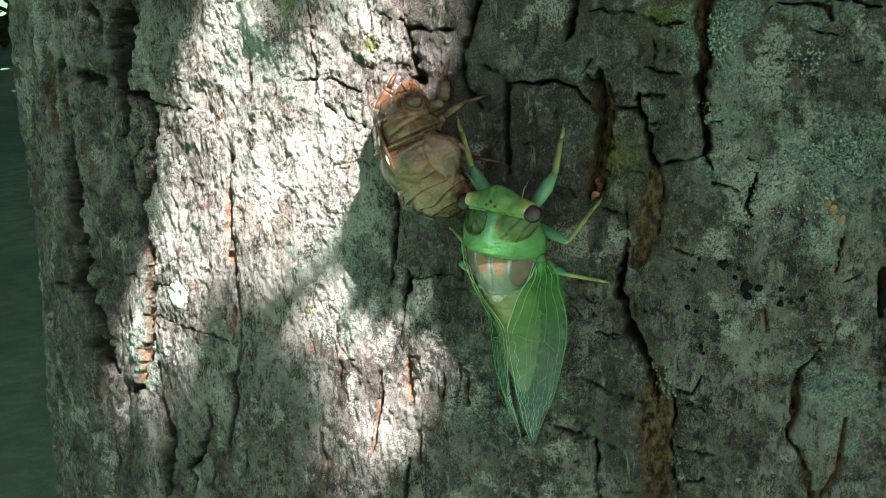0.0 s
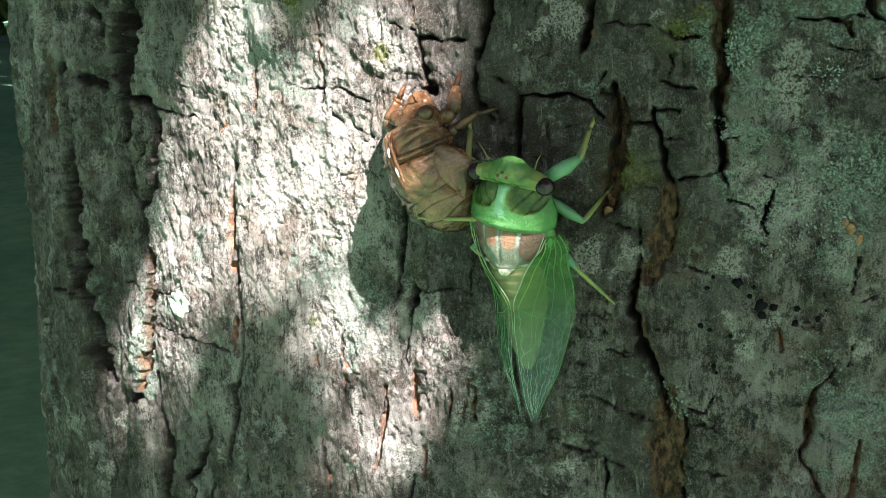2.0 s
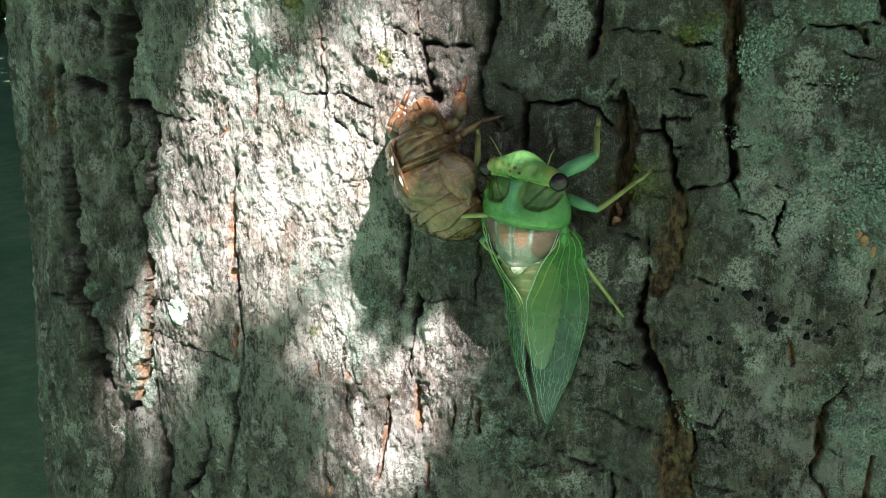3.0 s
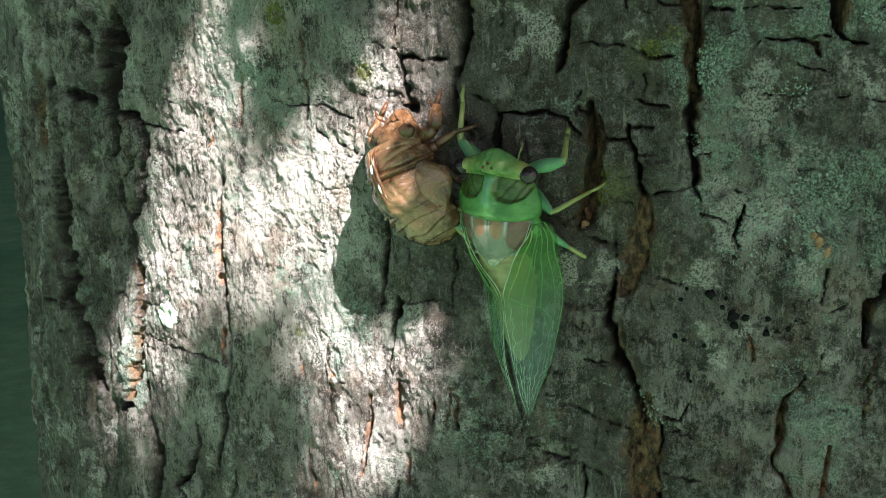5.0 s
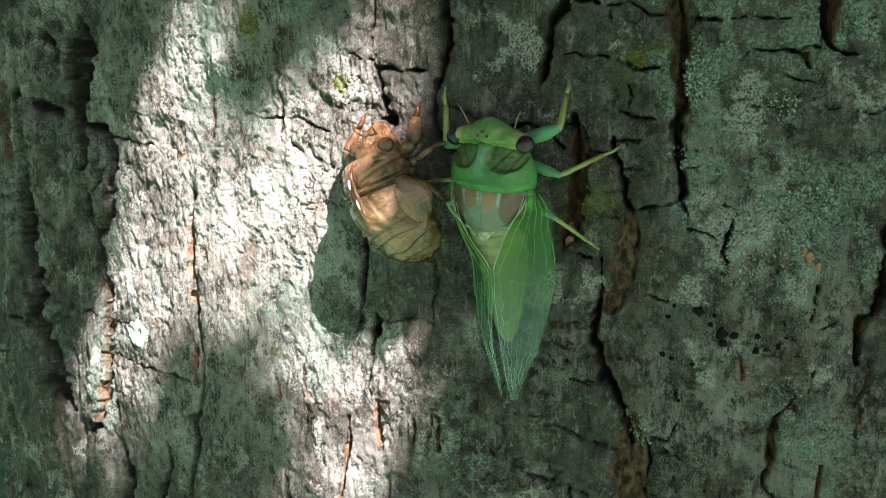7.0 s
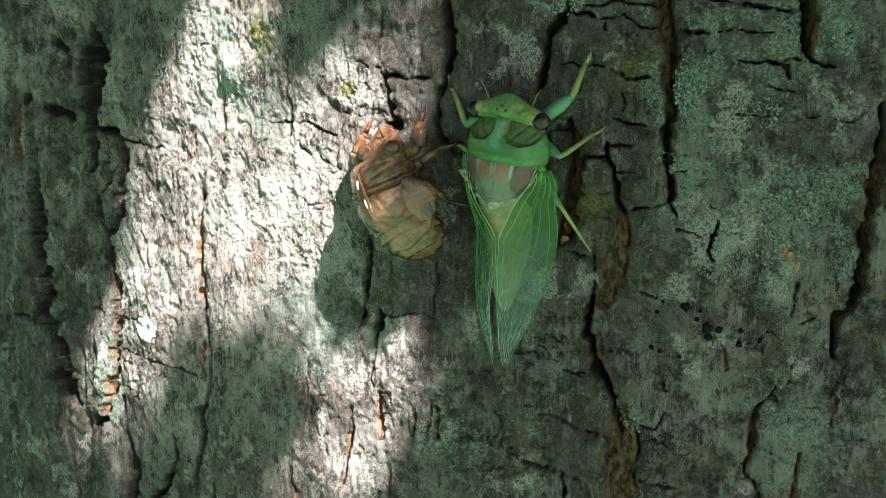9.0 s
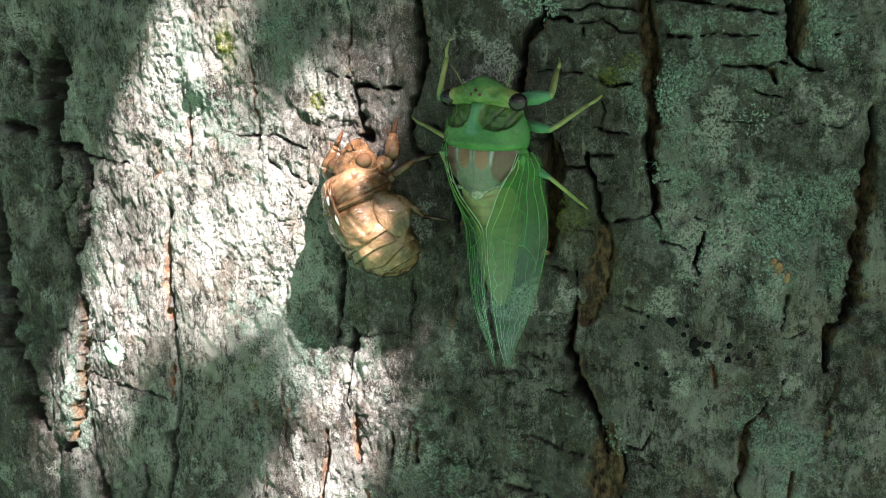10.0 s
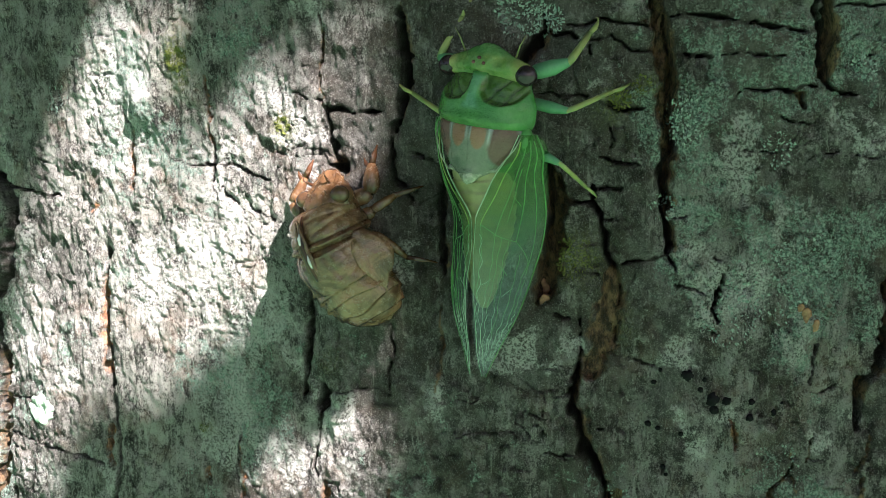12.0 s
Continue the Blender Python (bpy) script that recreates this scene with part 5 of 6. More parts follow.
def wing(parent, side, name="forewing", shrink=1.0, lift=0.0):
    bm = bmesh.new()
    n, m = 44, 12
    drift = lambda s: (-1.3 if side > 0 else -3.4) * soft(s, 0.45, 1.0)          # the tips lie side by side
    rows = [[bm.verts.new(Vector((side * q.x + drift(i / n), q.y, q.z)) * MM) for q in (wing_point(i / n, j / m, lift, shrink) for j in range(m + 1))] for i in range(n + 1)]
    for a, b in zip(rows, rows[1:]):
        for j in range(m):
            bm.faces.new((a[j], a[j + 1], b[j + 1], b[j]))
    ob = part(name, bm, WING, parent, "soft translucent green wing membrane")
    th = ob.modifiers.new("thickness", "SOLIDIFY")
    th.thickness, th.offset = 0.00004, 0
    if name != "forewing":
        return ob

    def vein(s0, w0, s1, w1, r0, r1, bend=0.0, material=VEIN, wave=0.0, name="vein"):
        pts, k = [], 22
        for i in range(k + 1):
            f = i / k
            s, w = s0 + (s1 - s0) * f, w0 + (w1 - w0) * f + bend * math.sin(math.pi * f) + wave * math.sin(f * 19)
            q = wing_point(min(s, 1), min(max(w, 0), 1), lift + 0.03)
            pts.append((side * q.x + drift(min(s, 1)), q.y, q.z))
        part(name, tube(pts, [0.78 * (r0 + (r1 - r0) * i / k) for i in range(k + 1)], 6), material, ob)

    vein(0, 1, 1, 1, 0.20, 0.06, name="costa")
    vein(0, 0, 0.38, 0, 0.09, 0.13, material=VEIN_PALE, name="clavus")
    vein(0.38, 0, 1, 0.1, 0.07, 0.05, material=VEIN_PALE, wave=0.012, name="hind_margin")
    # long veins fan out from the base
    vein(0.02, 0.80, 0.60, 0.90, 0.12, 0.07, 0.02)
    vein(0.02, 0.62, 0.47, 0.66, 0.12, 0.08, 0.06)
    vein(0.02, 0.42, 0.45, 0.34, 0.12, 0.08, 0.10)
    vein(0.03, 0.22, 0.41, 0.10, 0.14, 0.09, 0.07, VEIN_YELLOW)
    vein(0.16, 0.55, 0.40, 0.50, 0.09, 0.06, 0.03)
    # cross veins, bowed and kinked
    vein(0.41, 0.10, 0.45, 0.34, 0.08, 0.07, 0.02)
    vein(0.45, 0.34, 0.47, 0.66, 0.08, 0.07, -0.03)
    vein(0.47, 0.66, 0.55, 0.89, 0.07, 0.06, 0.02)
    vein(0.57, 0.46, 0.61, 0.62, 0.06, 0.06, 0.02)
    vein(0.30, 0.53, 0.34, 0.66, 0.06, 0.06, 0.01)
    vein(0.66, 0.20, 0.63, 0.36, 0.05, 0.05, 0.02, VEIN_PALE)
    vein(0.70, 0.60, 0.66, 0.76, 0.05, 0.05, 0.0, VEIN_PALE)
    # tip cells, uneven and soft
    rng = random.Random(9 + side)
    ends = ((0.41, 0.10, 0.90, 0.10, 0.05), (0.45, 0.32, 0.92, 0.20, 0.06), (0.46, 0.44, 0.94, 0.33, 0.03), (0.47, 0.56, 0.95, 0.47, -0.02), (0.58, 0.55, 0.955, 0.60, 0.02),
            (0.52, 0.74, 0.95, 0.72, 0.02), (0.55, 0.88, 0.93, 0.84, -0.02), (0.62, 0.90, 0.84, 0.95, 0.0))
    for s0, w0, s1, w1, b in ends:
        split = rng.uniform(0.5, 0.7)
        sm, wm = s0 + (s1 - s0) * split, w0 + (w1 - w0) * split + rng.uniform(-0.03, 0.03)
        vein(s0, w0, sm, wm, 0.065, 0.05, b, VEIN, 0.008)
        vein(sm, wm, s1, w1, 0.05, 0.028, rng.uniform(-0.02, 0.02), VEIN_PALE, 0.022)
    # wavy line inside the margin
    vein(0.45, 0.10, 0.72, 0.13, 0.055, 0.05, 0.05, VEIN_PALE, 0.03)
    vein(0.72, 0.13, 0.98, 0.50, 0.05, 0.04, -0.08, VEIN_PALE, 0.025)
    return ob


HIPS = {"fr": (4.9, 12.8, 3.6), "fl": (-4.9, 12.8, 3.6), "mr": (5.0, 8.3, 2.8), "ml": (-5.0, 8.0, 2.4), "hr": (5.6, 1.0, 3.0), "hl": (-5.0, 1.0, 2.6)}
HIPS = {key: tuple(swung(p)) for key, p in HIPS.items()}
BONES = {"f": (6.6, 10.4, 1.25), "m": (7.0, 13.4, 0.95), "h": (7.0, 13.2, 0.8)}
LEGS = {}


def green_cicada():
    thing = tagged(new("cicada"), "freshly emerged bright green cicada climbing the bark", "insect")
    chest = [(-5.5, 5.6, 3.6, 3.5, 2.8), (-3, 5.8, 6.0, 3.6, 3.6), (2, 6, 7.2, 3.8, 3.8), (7, 6, 6.9, 3.6, 3.8), (11, 6.2, 5.6, 3.0, 3.2), (13, 6.4, 3.4, 2.0, 2.4)]
    part("breast", body(chest, -5.5, 13, 30, 32), GREEN, thing)
    tail = [(-26.5, 3.6, 0.6, 0.5, 0.5), (-25, 3.7, 1.6, 1.0, 1.2), (-21, 4.0, 3.2, 1.9, 2.2), (-15, 4.4, 4.4, 2.7, 2.8), (-9, 5.0, 5.2, 3.2, 3.2), (-5, 5.6, 5.5, 3.6, 3.4), (-3.5, 5.8, 5.0, 3.4, 3.4)]
    part("abdomen", body(tail, -26.5, -3.5, 96, 36, lambda y, a: 0.09 * (((y + 0.12 * math.sin(7 * a)) / 1.9) % 1.0 - 0.5) + 0.012 * noise.noise(Vector((math.sin(a) * 6, y * 2, math.cos(a) * 6)))), BELLY, thing, "pale yellow-green ringed abdomen")

    # pronotum: a wide collar with two sunken olive fields a side
    prono = [(3.3, 6.0, 6.6, 4.3, 2.4), (3.6, 6.0, 7.4, 4.9, 2.8), (4.6, 6.0, 8.2, 5.5, 3.0), (6.2, 6.0, 8.4, 5.5, 3.0), (8, 6.0, 8.2, 5.2, 3.0), (10, 6.1, 7.4, 4.6, 2.8), (11.7, 6.2, 6.5, 3.8, 2.4), (12.6, 6.3, 5.2, 2.9, 2.0)]
    bm = body(prono, 3.3, 12.6, 100, 170)

    def sunk(x, y):
        """Under 1 inside the olive fields."""
        x = abs(x)
        bowl = (abs(x - 4.2) / 3.4) ** 2.4 + (abs(y - 10.7) / 3.5) ** 2.4
        return max(bowl, ((0.6 + 0.09 * (y - 9.4) ** 2) / max(x, 0.01)) ** 4)

    def groove(x, y):
        x = abs(x)
        one = (x - 1.9 - (y - 7.4) * 0.75) / 0.24
        two = (x - 4.6 - (y - 7.2) * 0.50) / 0.22
        return min(1.0, math.exp(-one * one) + math.exp(-two * two))

    for q in bm.verts:
        x, y, z = q.co / MM
        if z > 6.2:
            d = sunk(x, y)
            if d < 1:
                q.co.z -= MM * (0.75 * soft(d, 1.0, 0.55) - 0.35 * soft(d, 0.6, 0.0) + 0.3 * groove(x, y) + 0.12 * noise.noise(Vector((x, y, 3))))
            q.co.z += 0.30 * MM * math.exp(-((x / 0.7) ** 2)) * math.exp(-(((y - 9) / 3) ** 2))
            q.co.z += 0.30 * MM * math.exp(-(((y - 4.7) / 0.8) ** 2)) + 0.06 * MM * noise.noise(Vector((x * 1.4, y * 1.4, 9)))
    ob = part("pronotum", bm, COLLAR, thing, "bright green collar with olive sunken fields")
    paint(ob, "olive", lambda x, y, z: soft(sunk(x, y), 1.05, 0.8) * soft(z, 5.6, 6.6))
    paint(ob, "groove", lambda x, y, z: 0.8 * groove(x, y) * soft(sunk(x, y), 1.05, 0.85) * soft(z, 5.6, 6.6))
    paint(ob, "stripe", lambda x, y, z: soft(abs(x), 1.0 + 0.16 * (y - 9.4) ** 2, 0.4) * soft(y, 6.0, 7.0) * soft(y, 12.2, 11.4) * soft(z, 8.5, 9.5))

    # mesonotum: glossy grey-green shield with peach and rose-brown fields
    meso = [(-5.4, 6.6, 2.0, 2.6, 1), (-4.4, 6.7, 3.6, 3.2, 1), (-2.4, 6.6, 5.6, 4.1, 1.4), (0.5, 6.5, 7.3, 4.6, 1.6), (3.0, 6.3, 7.9, 4.7, 1.6), (4.4, 6.2, 7.7, 4.3, 1.6)]
    bm = body(meso, -5.4, 4.4, 96, 150)
    for q in bm.verts:
        x, y, z = q.co / MM
        if z > 8:
            q.co.z -= 0.22 * MM * (math.exp(-(((abs(x) - 3.5 - 0.1 * y) / 0.25) ** 2)) + math.exp(-((x / 0.25) ** 2))) * step(-3.5, -1.5, np.array(y)).item()
            q.co.z += 0.6 * MM * math.exp(-(((y + 4.3) / 0.7) ** 2)) * math.exp(-((x / 2.4) ** 2))

    ob = part("mesonotum", bm, SHIELD, thing, "glossy shield with peach and rose-brown fields")
    top = lambda z: soft(z, 6.4, 7.4)
    paint(ob, "peach", lambda x, y, z: soft(((abs(x) - 1.75) / 1.3) ** 2 + ((y - 2.4) / 2.5) ** 2, 1.15, 0.75) * soft(abs(x), 0.3, 0.6) * top(z))
    paint(ob, "rose", lambda x, y, z: soft(((abs(x) - 5.5) / 2.2) ** 2 + ((y - 1.0) / 4.0) ** 2, 1.15, 0.75) * top(z))
    paint(ob, "streak", lambda x, y, z: max(soft(abs(abs(x) - 3.35 - 0.08 * y), 0.30, 0.10) * soft(y, 0.2, 2.2), 0.6 * soft(abs(abs(x) - 0.42), 0.2, 0.05) * soft(y, 0.5, 2.5)) * top(z))
    # cross-shaped shiny ridge behind the shield, and the wet rims beside it
    rings = []
    for i in range(41):
        x = -4.6 + 9.2 * i / 40
        hump = math.exp(-((x / 1.9) ** 2))
        cy, cz = -4.6 - 0.4 * math.cos(x * 1.1) + 0.05 * x * x, 8.95 + 0.95 * hump - 0.03 * x * x
        wob = [1 + 0.2 * noise.noise(Vector((x * 1.3, 2.0 * math.cos(t), 2.0 * math.sin(t)))) for t in (2 * math.pi * j / 16 for j in range(16))]
        rings.append([Vector((x, cy + (0.40 + 0.75 * hump) * w * math.cos(t), cz + (0.35 + 0.45 * hump) * w * math.sin(t))) * MM for w, t in zip(wob, (2 * math.pi * j / 16 for j in range(16)))])
    part("cross_ridge", loft(rings), RIDGE, thing, "wet shiny ridge")
    for side in (-1, 1):
        part("rim", tube([(side * 7.7, 3.2, 8.0), (side * 7.2, 0.8, 8.9), (side * 5.7, -2.2, 9.3), (side * 4.3, -4.0, 9.0)], [0.10, 0.14, 0.13, 0.10], 8), RIDGE, thing, "pale rim of the shield")

    # head: a broad bar with a bulging brow and an eye at each end
    rings = []
    for i in range(57):
        x = -6.7 + 13.4 * i / 56
        f = max(0.0, 1 - (abs(x) / 7.0) ** 2.0)
        brow = math.exp(-((x / 3.1) ** 2))
        cy, cz = 12.75 + 0.7 * f, 7.3 + 0.35 * f
        ahead, behind, rz = 1.5 + 0.6 * f + 1.5 * brow, 1.45 + 0.5 * f, 1.55 + 0.8 * f + 0.35 * brow
        rings.append([Vector((x, cy + (ahead if math.cos(a) > 0 else behind) * math.cos(a), cz + rz * math.sin(a))) * MM for a in (2 * math.pi * j / 48 for j in range(48))])
    bm = loft(rings)
    for q in bm.verts:
        x, y, z = q.co / MM
        q.co.z += MM * (0.30 * noise.noise(Vector((x * 0.9, y * 0.9, 2))) + 0.14 * noise.noise(Vector((x * 2.6, y * 2.6, 2))) + 0.07 * noise.noise(Vector((x * 5, y * 5, 2))) - 0.3 * math.exp(-(((y - 12.2) / 0.3) ** 2)))
        if z > 7.5:
            q.co.z -= MM * 0.5 * math.exp(-(((abs(x) - 3.2) / 0.8) ** 2) - ((y - 14.6) / 0.9) ** 2)
            q.co.z -= MM * 0.28 * math.exp(-((x / 0.35) ** 2) - ((y - 15.6) / 0.9) ** 2)
    ob = part("head", bm, FACE, thing, "yellow-green head")
    paint(ob, "front", lambda x, y, z: soft(y, 14.6, 15.6))
    paint(ob, "cheek", lambda x, y, z: soft(abs(x), 4.2, 6.2) * 0.9)
    for side in (-1, 1):
        part("eye", ball((7.0 * side, 12.6, 7.8), 1.65, 1.7, 1.75, seg=24), EYE, thing, "glossy dark brown eye")
        part("antenna", tube([(4.6 * side, 15.2, 7.4), (5.4 * side, 17.2, 8.0), (6.4 * side, 18.8, 8.4)], [0.16, 0.09, 0.04], 6), SHIN, thing)
        part("wing_hinge", ball((7.6 * side, 2.3, 6.7), 1.1, 2.2, 1.35, seg=20), GREEN, thing)
    for x, y in ((0, 14.5), (-0.9, 13.7), (0.9, 13.7)):
        part("ocellus", ball((x, y, 10.35), 0.30, 0.30, 0.34, seg=12), OCELLUS, thing, "tiny red-brown simple eye")
    wing(thing, 1), wing(thing, -1, lift=-0.35)
    wing(thing, 1, "hindwing", 0.62, -0.9), wing(thing, -1, "hindwing", 0.62, -1.1)

    for ob in list(thing.children) + [v for c in thing.children for v in c.children]:
        for v in ob.data.vertices:
            v.co = swung(v.co / MM) * MM
    for key, hip in HIPS.items():
        a, b, r = BONES[key[0]]
        kind = {"f": "foreleg", "m": "middle_leg", "h": "hind_leg"}[key[0]]
        thigh = part(kind, tube([(0, -0.6, 0), (0, a * 0.25, 0), (0, a * 0.6, 0.1), (0, a * 0.9, 0), (0, a + 0.2, 0)], [r * 0.7, r, r * 1.05, r * 0.7, r * 0.5], 12), LEG, thing, "green thigh")
        shin = part("shin", tube([(0, -0.3, 0), (0, b * 0.1, 0.15), (0, b * 0.45, 0.1), (0, b * 0.72, 0)], [r * 0.42, r * 0.52, r * 0.42, r * 0.40], 10), SHIN, thigh, "yellow-green shin and foot")
        bm = tube([(0, b * 0.72, 0), (0, b * 0.86, 0.25), (0, b, 0)], [r * 0.3, r * 0.34, r * 0.2], 8)
        for e in (-1, 1):
            tube([(0, b, 0), (0.35 * e, b + 0.6, -0.1), (0.5 * e, b + 0.7, -0.6)], [r * 0.16, r * 0.1, 0.03], 6, bm)
        # the foot is stiff on its shin
        bm.from_mesh(shin.data)
        bm.to_mesh(shin.data)
        bm.free()
        shin.data.polygons.foreach_set("use_smooth", [True] * len(shin.data.polygons))
        LEGS[key] = (thigh, shin)
    return thing


cicada = green_cicada()


# ---- overhanging leaves, which let the sun through in patches ----
# gaps: from (u, v) to (u, v) on the bark, and half width; in millimetres
GAPS = ((-150, 122, -150, 92, 11), (-122, 105, -118, 91, 8), (-149, 86, -158, 62, 26), (-178, 68, -187, 44, 17), (-145, 60, -143, 46, 18),
        (-138, 44, -140, 2, 17), (-125, 48, -124, 34, 8), (-196, 44, -203, 22, 11), (-210, 20, -236, -22, 11), (-252, 110, -272, 62, 25), (-111, 66, -110, 56, 7))


def gap_distance(u, v):
    best = 999.0
    for a, b, c, d, r in GAPS:
        f = max(0.0, min(1.0, ((u - a) * (c - a) + (v - b) * (d - b)) / ((c - a) ** 2 + (d - b) ** 2)))
        best = min(best, math.hypot(u - a - f * (c - a), v - b - f * (d - b)) - r)
    return best


def lit_place(p):
    """Where the sun ray through p meets the bark, or None."""
    a, b = S.x**2 + S.y**2, p.x * S.x + p.y * S.y
    d = b * b - a * (p.x**2 + p.y**2 - R * R)
    if d < 0:
        return None
    q = p - S * ((b - math.sqrt(d)) / a)
    return math.atan2(q.x, -q.y) * R * 1000, (q.z - 1.2) * 1000


def leaf_faces(bm, o, d, n, size):
    """A pointed, slightly folded leaf."""
    g = d.cross(n)
    spine = [(0, 0), (0.3, 0.30), (0.6, 0.26), (1, 0)]
    mid = [bm.verts.new(o + d * size * (s - 0.5) - n * size * 0.05 * math.sin(3 * s)) for s, _ in spine]
    for e in (-1, 1):
        side = [bm.verts.new(o + d * size * (s - 0.5) + g * size * w * e + n * size * 0.06) for s, w in spine[1:3]]
        bm.faces.new((mid[0], mid[1], side[0]))
        bm.faces.new((mid[1], mid[2], side[1], side[0]))
        bm.faces.new((mid[2], mid[3], side[1]))


def bough():
    rng = random.Random(5)
    right = Vector((0, 0, 1)).cross(S).normalized()
    up = S.cross(right).normalized()
    p0 = on_bark(-130, 50).translation
    limb = tube([(-60, -200, 2350), (-120, -520, 2330), (-160, -820, 2150), (-200, -1050, 1990), (-150, -1250, 1960)], [45, 34, 22, 14, 6], 12)
    branch = part("bough", limb, TWIG, tree, "leafy bough that overhangs the trunk")
    bm = bmesh.new()
    count = 0
    while count < 14000:
        k = 1.0 if count < 6500 else 0.62
        x, y, far = k * rng.uniform(-0.46, 0.42), k * rng.uniform(-0.34, 0.34), rng.uniform(0.85, 1.3)
        size = rng.uniform(0.020, 0.036)
        c = p0 + S * far + right * x + up * y
        hit = lit_place(c)
        if hit and gap_distance(*hit) < size * 380:
            if gap_distance(*hit) < 3 or rng.random() < 0.85:
                count += 0.1
                continue
        d = (right * rng.uniform(-1, 1) + up * rng.uniform(-1, 1) + S * rng.uniform(-0.4, 0.4)).normalized()
        n = (S + right * rng.uniform(-0.5, 0.5) + up * rng.uniform(-0.5, 0.5))
        n = (n - d * n.dot(d)).normalized()
        leaf_faces(bm, c, d, n, size)
        count += 1
    leaves = part("leaves", bm, LEAF, branch, "small green leaves", smooth=False)
    tagged(leaves, kind="stuff")
    return branch


bough()


def in_sunbeam(p, wide=0.8):
    """Whether p lies near the open way of the sun to the trunk."""
    d = p - Vector((-0.12, -0.22, 1.25))
    return (d - S * d.dot(S)).length < wide


def limbs():
    limb = tube([(0, 0, 3700), (100, 60, 5200), (-200, 300, 7200), (-100, 200, 9500)], [225, 190, 130, 40], 14)
    tube([(60, 30, 4600), (1300, 500, 6200), (2600, 900, 7900)], [120, 80, 30], 10, limb)
    tube([(60, 40, 4900), (-1200, 900, 6400), (-2700, 1500, 8300)], [120, 80, 30], 10, limb)
    limb = part("limb", limb, TWIG, tree, "grey forking limbs")
    rng = random.Random(44)
    bm = bmesh.new()
    # out-of-view canopy, added with gaps so that patches of bright sky show through
    for k in range(17000):
        v = Vector((rng.uniform(-1, 1), rng.uniform(-1, 1), rng.uniform(-1, 1)))
        if v.length > 1 or (k < 12000 and noise.noise(v * 5) < 0.0):
            continue
        # the second batch is added to darken the lawn
        o = Vector((v.x * 9, v.y * 9.5 + 1, 7.6 + v.z * 2.2)) if k < 12000 else Vector((v.x * 6 - 3, v.y * 6 + 3, 7 + v.z))
        if in_sunbeam(o) or o.y < -3.5:
            continue
        d = Vector((rng.uniform(-1, 1), rng.uniform(-1, 1), rng.uniform(-0.6, 0.4))).normalized()
        leaf_faces(bm, o, d, (Vector((0, -0.4, 1)) - d * d.dot(Vector((0, -0.4, 1)))).normalized(), rng.uniform(0.35, 0.7))
    # unseen leaves added along the sun's way to shade the lawn behind the trunk
    for k in range(13000):
        g = Vector((rng.uniform(-16, -0.4), rng.uniform(1.5, 30), 0.2))
        o = g + S * rng.uniform(9, 13)
        if in_sunbeam(o):
            continue
        d = Vector((rng.uniform(-1, 1), rng.uniform(-1, 1), rng.uniform(-0.6, 0.4))).normalized()
        leaf_faces(bm, o, d, (S - d * d.dot(S)).normalized(), rng.uniform(0.4, 0.8))
    tagged(part("crown", bm, FOLIAGE, limb, smooth=False), "broad green crown out of view, with leaves added to shade the lawn", kind="stuff")


limbs()


# ---- leaf spray whose shade passes over the shell ----
def leaf_spray(seed=12):
    rng = random.Random(seed)
    bm = tube([(-70, 0, 0), (-20, 4, 3), (22, -3, 0)], [1.2, 0.9, 0.5], 6)
    spray = part("leaf_spray", bm, TWIG, tree, "thin twig with a few leaves")
    leaf = bmesh.new()
    for k in range(11):
        x, y = rng.uniform(-0.004, 0.012), rng.uniform(-0.019, 0.011)
        d = Vector((rng.uniform(-1, 1), rng.uniform(-1, 1), 0)).normalized()
        leaf_faces(leaf, Vector((x, y, 0.001 * k)), d, Vector((0, 0, 1)), rng.uniform(0.012, 0.018))
    part("leaves", leaf, LEAF, spray, "small green leaves", smooth=False)
    return spray


spray = leaf_spray()
cover = leaf_spray(15)


def high_spray():
    """A wider spray that dips into the light above the shell."""
    rng = random.Random(31)
    twig = part("leaf_spray", tube([(30, 90, 0), (8, 40, 4), (-10, 0, 0), (-20, -14, 0)], [1.6, 1.2, 0.8, 0.4], 6), TWIG, tree, "thin drooping twig with leaves")
    leaf = bmesh.new()
    for k in range(38):
        x, y = rng.uniform(-0.014, 0.021), rng.uniform(-0.012, 0.05)
        d = Vector((rng.uniform(-1, 1), rng.uniform(-1, 1), 0)).normalized()
        leaf_faces(leaf, Vector((x, y, 0.0008 * k)), d, Vector((0, 0, 1)), rng.uniform(0.014, 0.024))
    part("leaves", leaf, LEAF, twig, "small green leaves", smooth=False)
    return twig


droop = high_spray()


def low_spray():
    """A round tuft of leaves whose shade creeps up the bark from below."""
    rng = random.Random(77)
    twig = part("leaf_spray", tube([(-40, -110, 0), (-18, -60, 4), (-6, -20, 0), (4, 6, 0)], [1.8, 1.3, 0.9, 0.4], 6), TWIG, tree, "thin rising twig with leaves")
    leaf = bmesh.new()
    for k in range(70):
        a, q = rng.uniform(0, 6.283), math.sqrt(rng.random())
        d = Vector((rng.uniform(-1, 1), rng.uniform(-1, 1), 0)).normalized()
        leaf_faces(leaf, Vector((0.019 * q * math.cos(a), 0.013 * q * math.sin(a), 0.0008 * k)), d, Vector((0, 0, 1)), rng.uniform(0.010, 0.017))
    part("leaves", leaf, LEAF, twig, "small green leaves", smooth=False)
    return twig


rising = low_spray()


